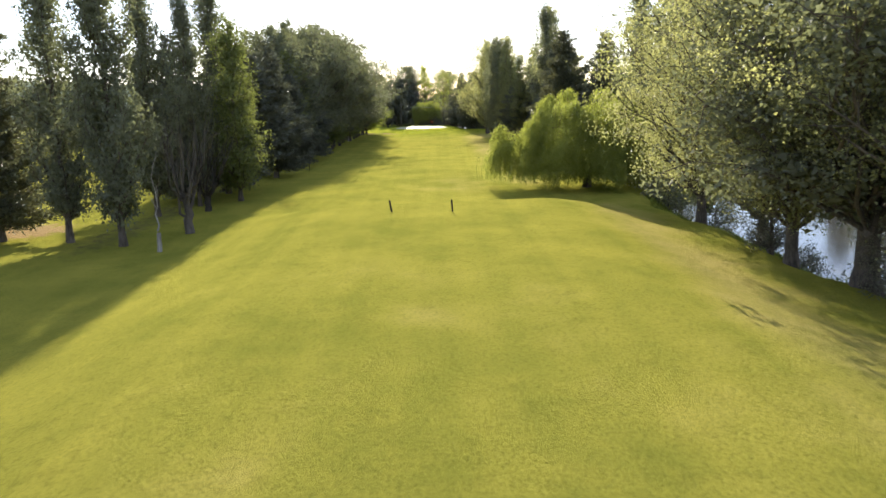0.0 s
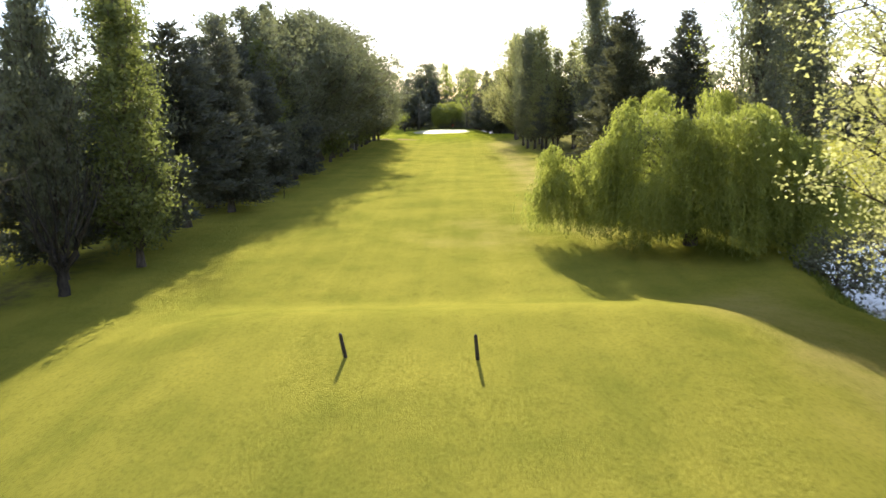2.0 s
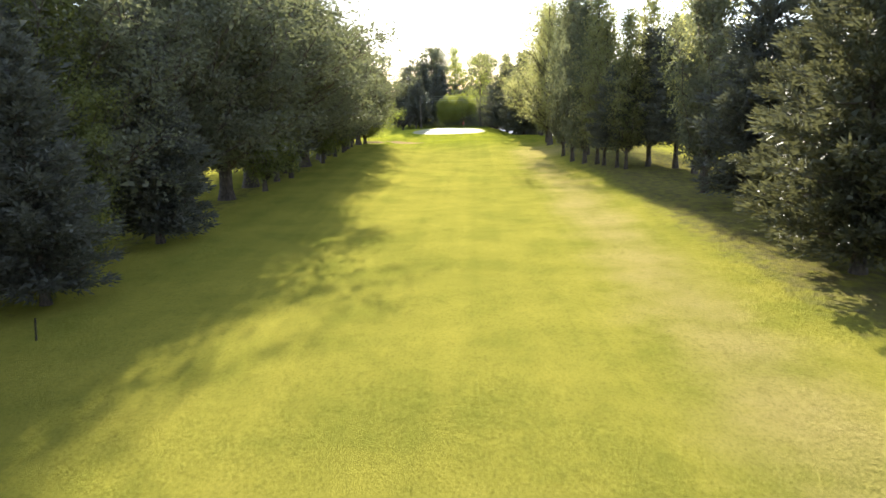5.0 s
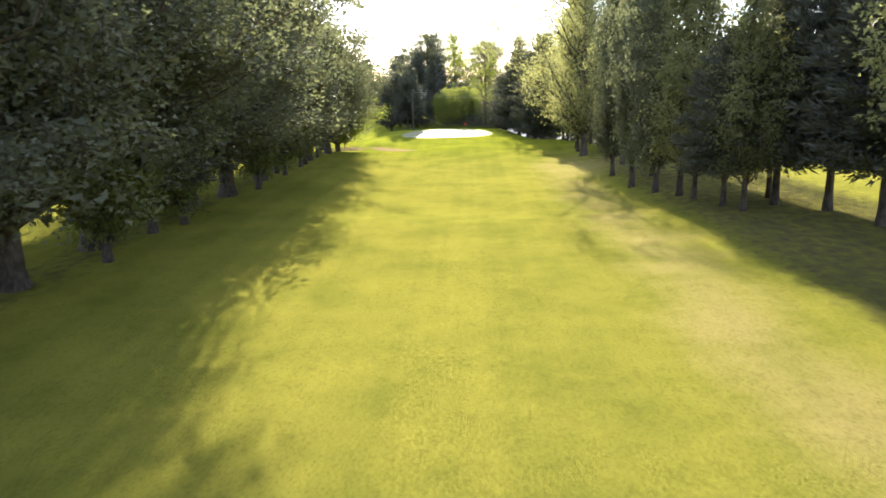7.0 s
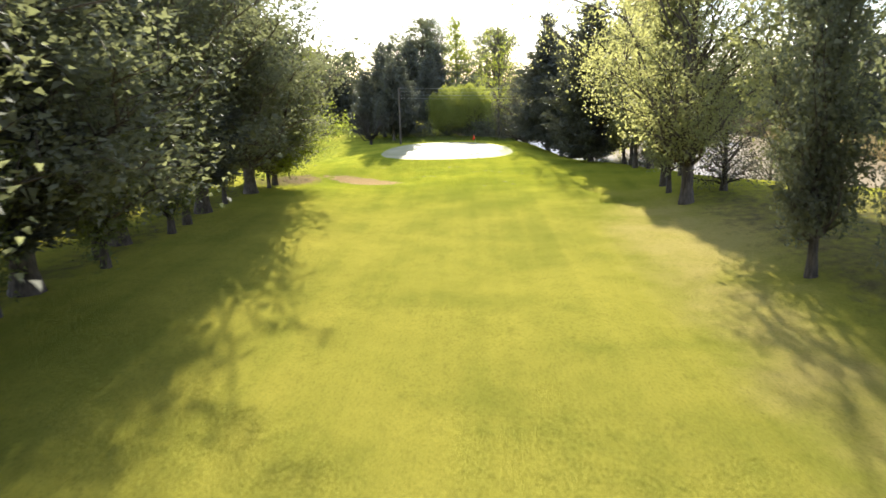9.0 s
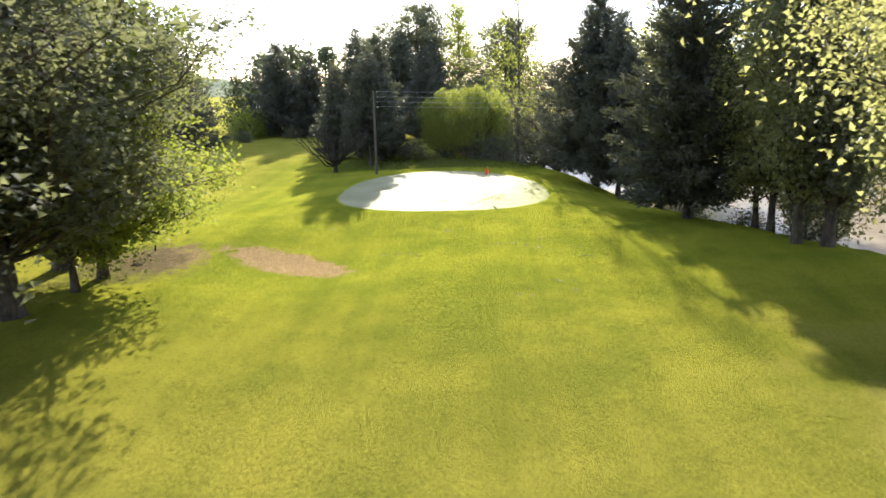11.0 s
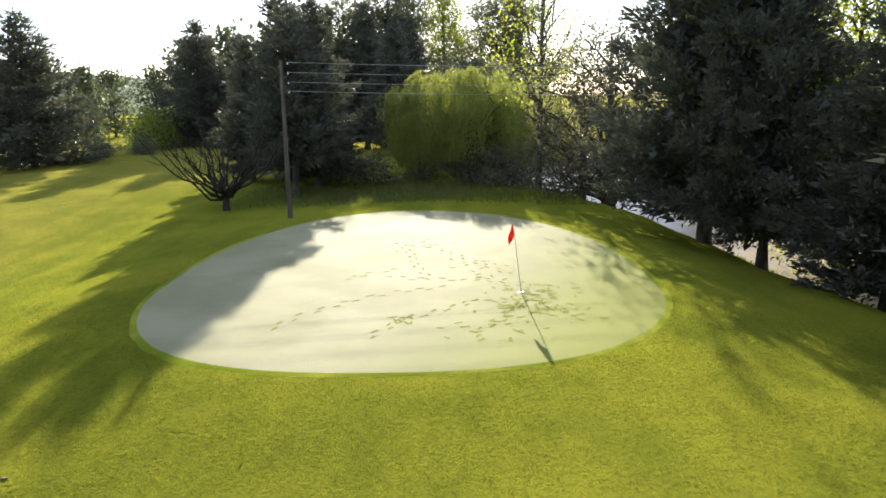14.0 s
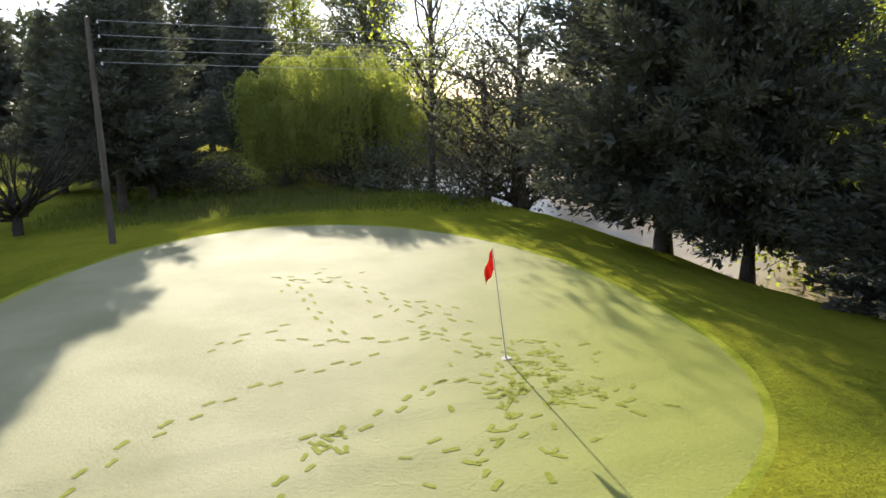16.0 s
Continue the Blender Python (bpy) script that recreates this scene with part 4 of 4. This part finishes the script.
for track in TRACKS:
    left = 1
    for (x0, y0), (x1, y1) in zip(track, track[1:]):
        a, d = math.atan2(y1 - y0, x1 - x0), math.hypot(x1 - x0, y1 - y0)
        for i in range(max(1, round(d / 0.42))):
            f = (i + rp.uniform(-0.2, 0.2)) / max(1, round(d / 0.42))
            left = -left
            footprint(x0 + (x1 - x0) * f - left * 0.11 * math.sin(a), y0 + (y1 - y0) * f + left * 0.11 * math.cos(a), a + rp.uniform(-0.25, 0.25), rp.uniform(0.7, 1.0))
for cx, cy, sx, sy, n in ((-1.8, 229.5, 0.75, 0.9, 105), (-0.9, 228.4, 0.7, 0.5, 16), (-1.0, 231.0, 0.5, 0.6, 10), (-5.4, 227.5, 0.25, 0.25, 9), (-2.9, 227.0, 0.7, 0.6, 16), (-3.0, 233.6, 0.6, 0.9, 14), (-5.2, 237.6, 0.6, 0.4, 9)):
    for _ in range(n):
        footprint(rp.gauss(cx, sx), rp.gauss(cy, sy), rp.uniform(0, 6.28), rp.uniform(0.65, 1.0))
tagged(new("footprints", mesh_of("footprints", VV, FF, [m_print])), "green footprints trodden into the dew round the hole", "footprints", kind="stuff")

# worm casts and torn clods on the apron
m_clod = plain("pale_clod", (0.09, 0.075, 0.045), (0.34, 0.30, 0.22), 30, 0.9, 0.5, 0.01)
rc = np.random.default_rng(21)
CV, CF = [], []
cube = np.array([(x, y, z) for x in (-1, 1) for y in (-1, 1) for z in (-1, 1)], float)
cf = np.array([(0, 1, 3, 2), (4, 6, 7, 5), (0, 4, 5, 1), (2, 3, 7, 6), (0, 2, 6, 4), (1, 5, 7, 3)])
for cx, cy in ((-12.8, 216.1), (-7.9, 213.9), (-7.2, 213.9), (-6.6, 213.8), (-6.2, 213.2), (-4.7, 218.6), (-3.9, 218.7), (-1.4, 214.8), (-0.7, 214.4), (0.6, 215.6), (0.1, 213.6), (1.9, 213.5), (-2.3, 214.6), (-11.7, 219.9), (2.2, 211.6), (0.5, 207.5), (1.0, 206.0), (-1.2, 205.5)):
    for _ in range(rc.integers(3, 8)):
        x, y = cx + rc.normal() * 0.28, cy + rc.normal() * 0.10
        s = rc.uniform(0.012, 0.04)
        CV.append(np.array([x, y, z_at(x, y) + s * 0.3]) + (cube * rc.uniform(0.2, 1.3, (8, 3))) * np.array([s * 1.9, s, s * 0.45]))
        CF.append(cf + 8 * (len(CV) - 1))
tagged(new("clods", mesh_of("clods", np.concatenate(CV), np.concatenate(CF), [m_clod])), "small pale clods of torn turf on the apron", "clods", kind="stuff")


def scatter_blades(name, label, mat, pts, size, lean, rng, category="grass"):
    n = len(pts)
    P = np.column_stack([pts, land(pts[:, 0], pts[:, 1]) - 0.03])
    w = unit(rng.normal(size=(n, 3)) * lean + UP)
    L = size * rng.uniform(0.5, 1.4, n)
    V, F = blades(P, w, L, 0.03 + L * 0.07, rng, True)
    return tagged(new(name, mesh_of(name, V, F, [mat])), label, category, kind="stuff")


rg = np.random.default_rng(33)
pool = np.column_stack([rg.uniform(-8, 30, 90000), rg.uniform(200, 275, 90000)])
s = shore(pool[:, 0], pool[:, 1])
scatter_blades("bank_grass", "long unmown grass along the pond bank", GRASS_LONG, pool[(s > -2.4) & (s < -0.7)][:7000], 0.20, 0.5, rg)
pool = np.column_stack([rg.uniform(14, 26, 60000), rg.uniform(0, 90, 60000)])
s = shore(pool[:, 0], pool[:, 1])
scatter_blades("bank_grass", "long unmown grass along the near pond bank", GRASS_LONG, pool[(s > -3.2) & (s < 0.1)][:15000], 0.30, 0.45, rg)
pool = np.column_stack([rg.uniform(-18, 4, 12000), rg.uniform(249, 262, 12000)])
scatter_blades("rough_grass", "dark rough grass behind the green", GRASS_LONG, pool[rg.uniform(size=12000) < sstep(pool[:, 1], 249.3, 253)][:9000], 0.32, 0.45, rg)
pool = np.column_stack([rg.uniform(-10, 52, 120000), rg.uniform(196, 300, 120000)])
s = shore(pool[:, 0], pool[:, 1])
scatter_blades("reeds", "dry tan reeds along the far shore", REED, pool[(s > -3.0) & (s < 0.8) & ((pool[:, 0] > 36) | (pool[:, 1] > 280))][:14000], 1.9, 0.16, rg, "reeds")
pool = np.column_stack([rg.uniform(50, 66, 60000), rg.uniform(-20, 100, 60000)])
s = shore(pool[:, 0], pool[:, 1])
scatter_blades("reeds", "dry tan reeds across the near pond", REED, pool[(s > -3.0) & (s < 0.8)][:6000], 1.7, 0.16, rg, "reeds")

# short blades on the apron, where the eye comes nearest to the turf
GRASS_SHORT = leaf_material("short_grass_blade", (0.095, 0.135, 0.008), (0.24, 0.265, 0.018), (0.34, 0.37, 0.03), 0.42, 0.7, 0.1)
pool = np.column_stack([rg.uniform(-22, 14, 110000), rg.uniform(201, 229, 110000)])
qq = np.hypot((pool[:, 0] - GREEN_C[0]) / GREEN_R[0], (pool[:, 1] - GREEN_C[1]) / np.where(pool[:, 1] > GREEN_C[1], GREEN_BACK, GREEN_R[1]))
bare_soil = masks(pool[:, 0], pool[:, 1])["soil"]
patchy = 0.5 + 0.5 * np.sin(pool[:, 0] * 1.7 + 2 * np.sin(pool[:, 1] * 0.9)) * np.sin(pool[:, 1] * 1.3 + 1.5 * np.sin(pool[:, 0] * 0.8))
keep = (qq > 1.09) & (bare_soil < 0.35) & (rg.uniform(size=len(pool)) < sstep(pool[:, 1], 201, 209) * (0.35 + 0.65 * patchy))
scatter_blades("apron_grass", "short uneven green turf blades before the green", GRASS_SHORT, pool[keep][:60000], 0.08, 0.7, rg)

# ---- the distance ----
m_hill, nt = material("wooded_hill_haze_glow")
big, sm = texture(nt, 0.02, 5, 0.6), texture(nt, 0.15, 4, 0.6)
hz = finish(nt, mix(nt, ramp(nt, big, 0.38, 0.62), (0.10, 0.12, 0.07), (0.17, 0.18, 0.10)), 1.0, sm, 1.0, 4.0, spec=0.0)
# weak blue-grey emission stands in for distance haze over the hills
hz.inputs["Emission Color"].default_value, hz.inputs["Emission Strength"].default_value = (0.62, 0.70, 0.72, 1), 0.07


def ridge(name, x0, x1, y0, depth, height, label, step, rough):
    """A wooded hill: a long rounded rise with an uneven top."""
    xs, ys = np.linspace(x0, x1, step), np.linspace(y0 - depth, y0 + depth, 24)
    def rise(X, Y):
        u = np.clip((X - x0) / (x1 - x0), 0, 1)
        crest = height(u)
        n = np.vectorize(lambda a, b: noise.noise((a / rough, b / rough, 3.0)))(X, Y)
        return 5 + crest * np.cos(np.clip((Y - y0) / depth, -1, 1) * np.pi / 2) ** 1.2 * (1 + 0.10 * n) + n * rough * 0.10 - 8
    return tagged(new(name, sheet(name, xs, ys, m_hill, rise)), label, "hill", kind="structure")


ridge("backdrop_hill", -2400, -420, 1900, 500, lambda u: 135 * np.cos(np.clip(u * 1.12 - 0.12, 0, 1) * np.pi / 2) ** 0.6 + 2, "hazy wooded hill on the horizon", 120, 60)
ridge("backdrop_wood", -420, -120, 640, 90, lambda u: 34 * np.sin(np.clip(u * 0.95 + 0.25, 0, 1) * np.pi) ** 0.7 + 1, "green wooded rise behind the house, paled by a haze glow", 100, 18)

# house beyond the hedge
M_PLASTER = plain("pale_render", (0.50, 0.47, 0.42), (0.62, 0.59, 0.54), 3, 0.9, 0.2, 0.005)
M_TILE = plain("clay_tile", (0.36, 0.12, 0.07), (0.50, 0.20, 0.12), 5, 0.85, 0.5, 0.02)
M_GLASS = plain("dark_window_glass", (0.03, 0.035, 0.04), (0.05, 0.055, 0.06), 2, 0.1, 0.0, spec=0.6)
HX, HY = -96.0, 342.0
house = tagged(new("house"), "low pale house with a red clay tile roof", "house")
house.matrix_basis = pose(HX, HY, z_at(HX, HY), 0, 0, 12)
part("wall", block(13, 8, 3.6, 0, 0, 1.6), M_PLASTER, house)
bm = bmesh.new()
b = [bm.verts.new(v) for v in ((-7.2, -4.7, 3.4), (7.2, -4.7, 3.4), (7.2, 4.7, 3.4), (-7.2, 4.7, 3.4), (-3.6, 0, 5.6), (3.6, 0, 5.6))]
for f in ((0, 1, 5, 4), (1, 2, 5), (2, 3, 4, 5), (3, 0, 4), (3, 2, 1, 0)):
    bm.faces.new([b[i] for i in f])
roof = part("roof", bm, M_TILE, house, "hipped red clay tile roof")
part("chimney", block(0.7, 0.7, 1.4, -2, 1, 5.6, 0.03), M_PLASTER, roof)
for wx in (-4, 0, 4):
    win = part("window", block(1.3, 0.08, 1.3, wx, -4.02, 1.9, 0.01), M_GLASS, house)
    part("frame", block(1.5, 0.06, 0.1, wx, -4.04, 1.2, 0.01), M_WHITE, win)

# parked car under the far trees
car = tagged(new("parked_car"), "white car parked under the far trees", "car")
car.matrix_basis = pose(-44.5, 311, z_at(-44.5, 311), 0, 0, 15)
M_TYRE = plain("tyre_rubber", (0.015, 0.015, 0.015), (0.03, 0.03, 0.03), 20, 0.8)
part("body", block(4.2, 1.7, 0.62, 0, 0, 0.62, 0.12), M_WHITE, car)
part("cabin", block(2.2, 1.5, 0.55, -0.2, 0, 1.18, 0.16), M_GLASS, car, "dark glazed cabin")
part("roof", block(1.7, 1.35, 0.06, -0.2, 0, 1.47, 0.02), M_WHITE, car)
for wx in (-1.3, 1.3):
    for wy in (-0.78, 0.78):
        bm = bmesh.new()
        bmesh.ops.create_cone(bm, cap_ends=True, segments=20, radius1=0.32, radius2=0.32, depth=0.2, matrix=pose(wx, wy, 0.32, 90))
        part("wheel", bm, M_TYRE, car)
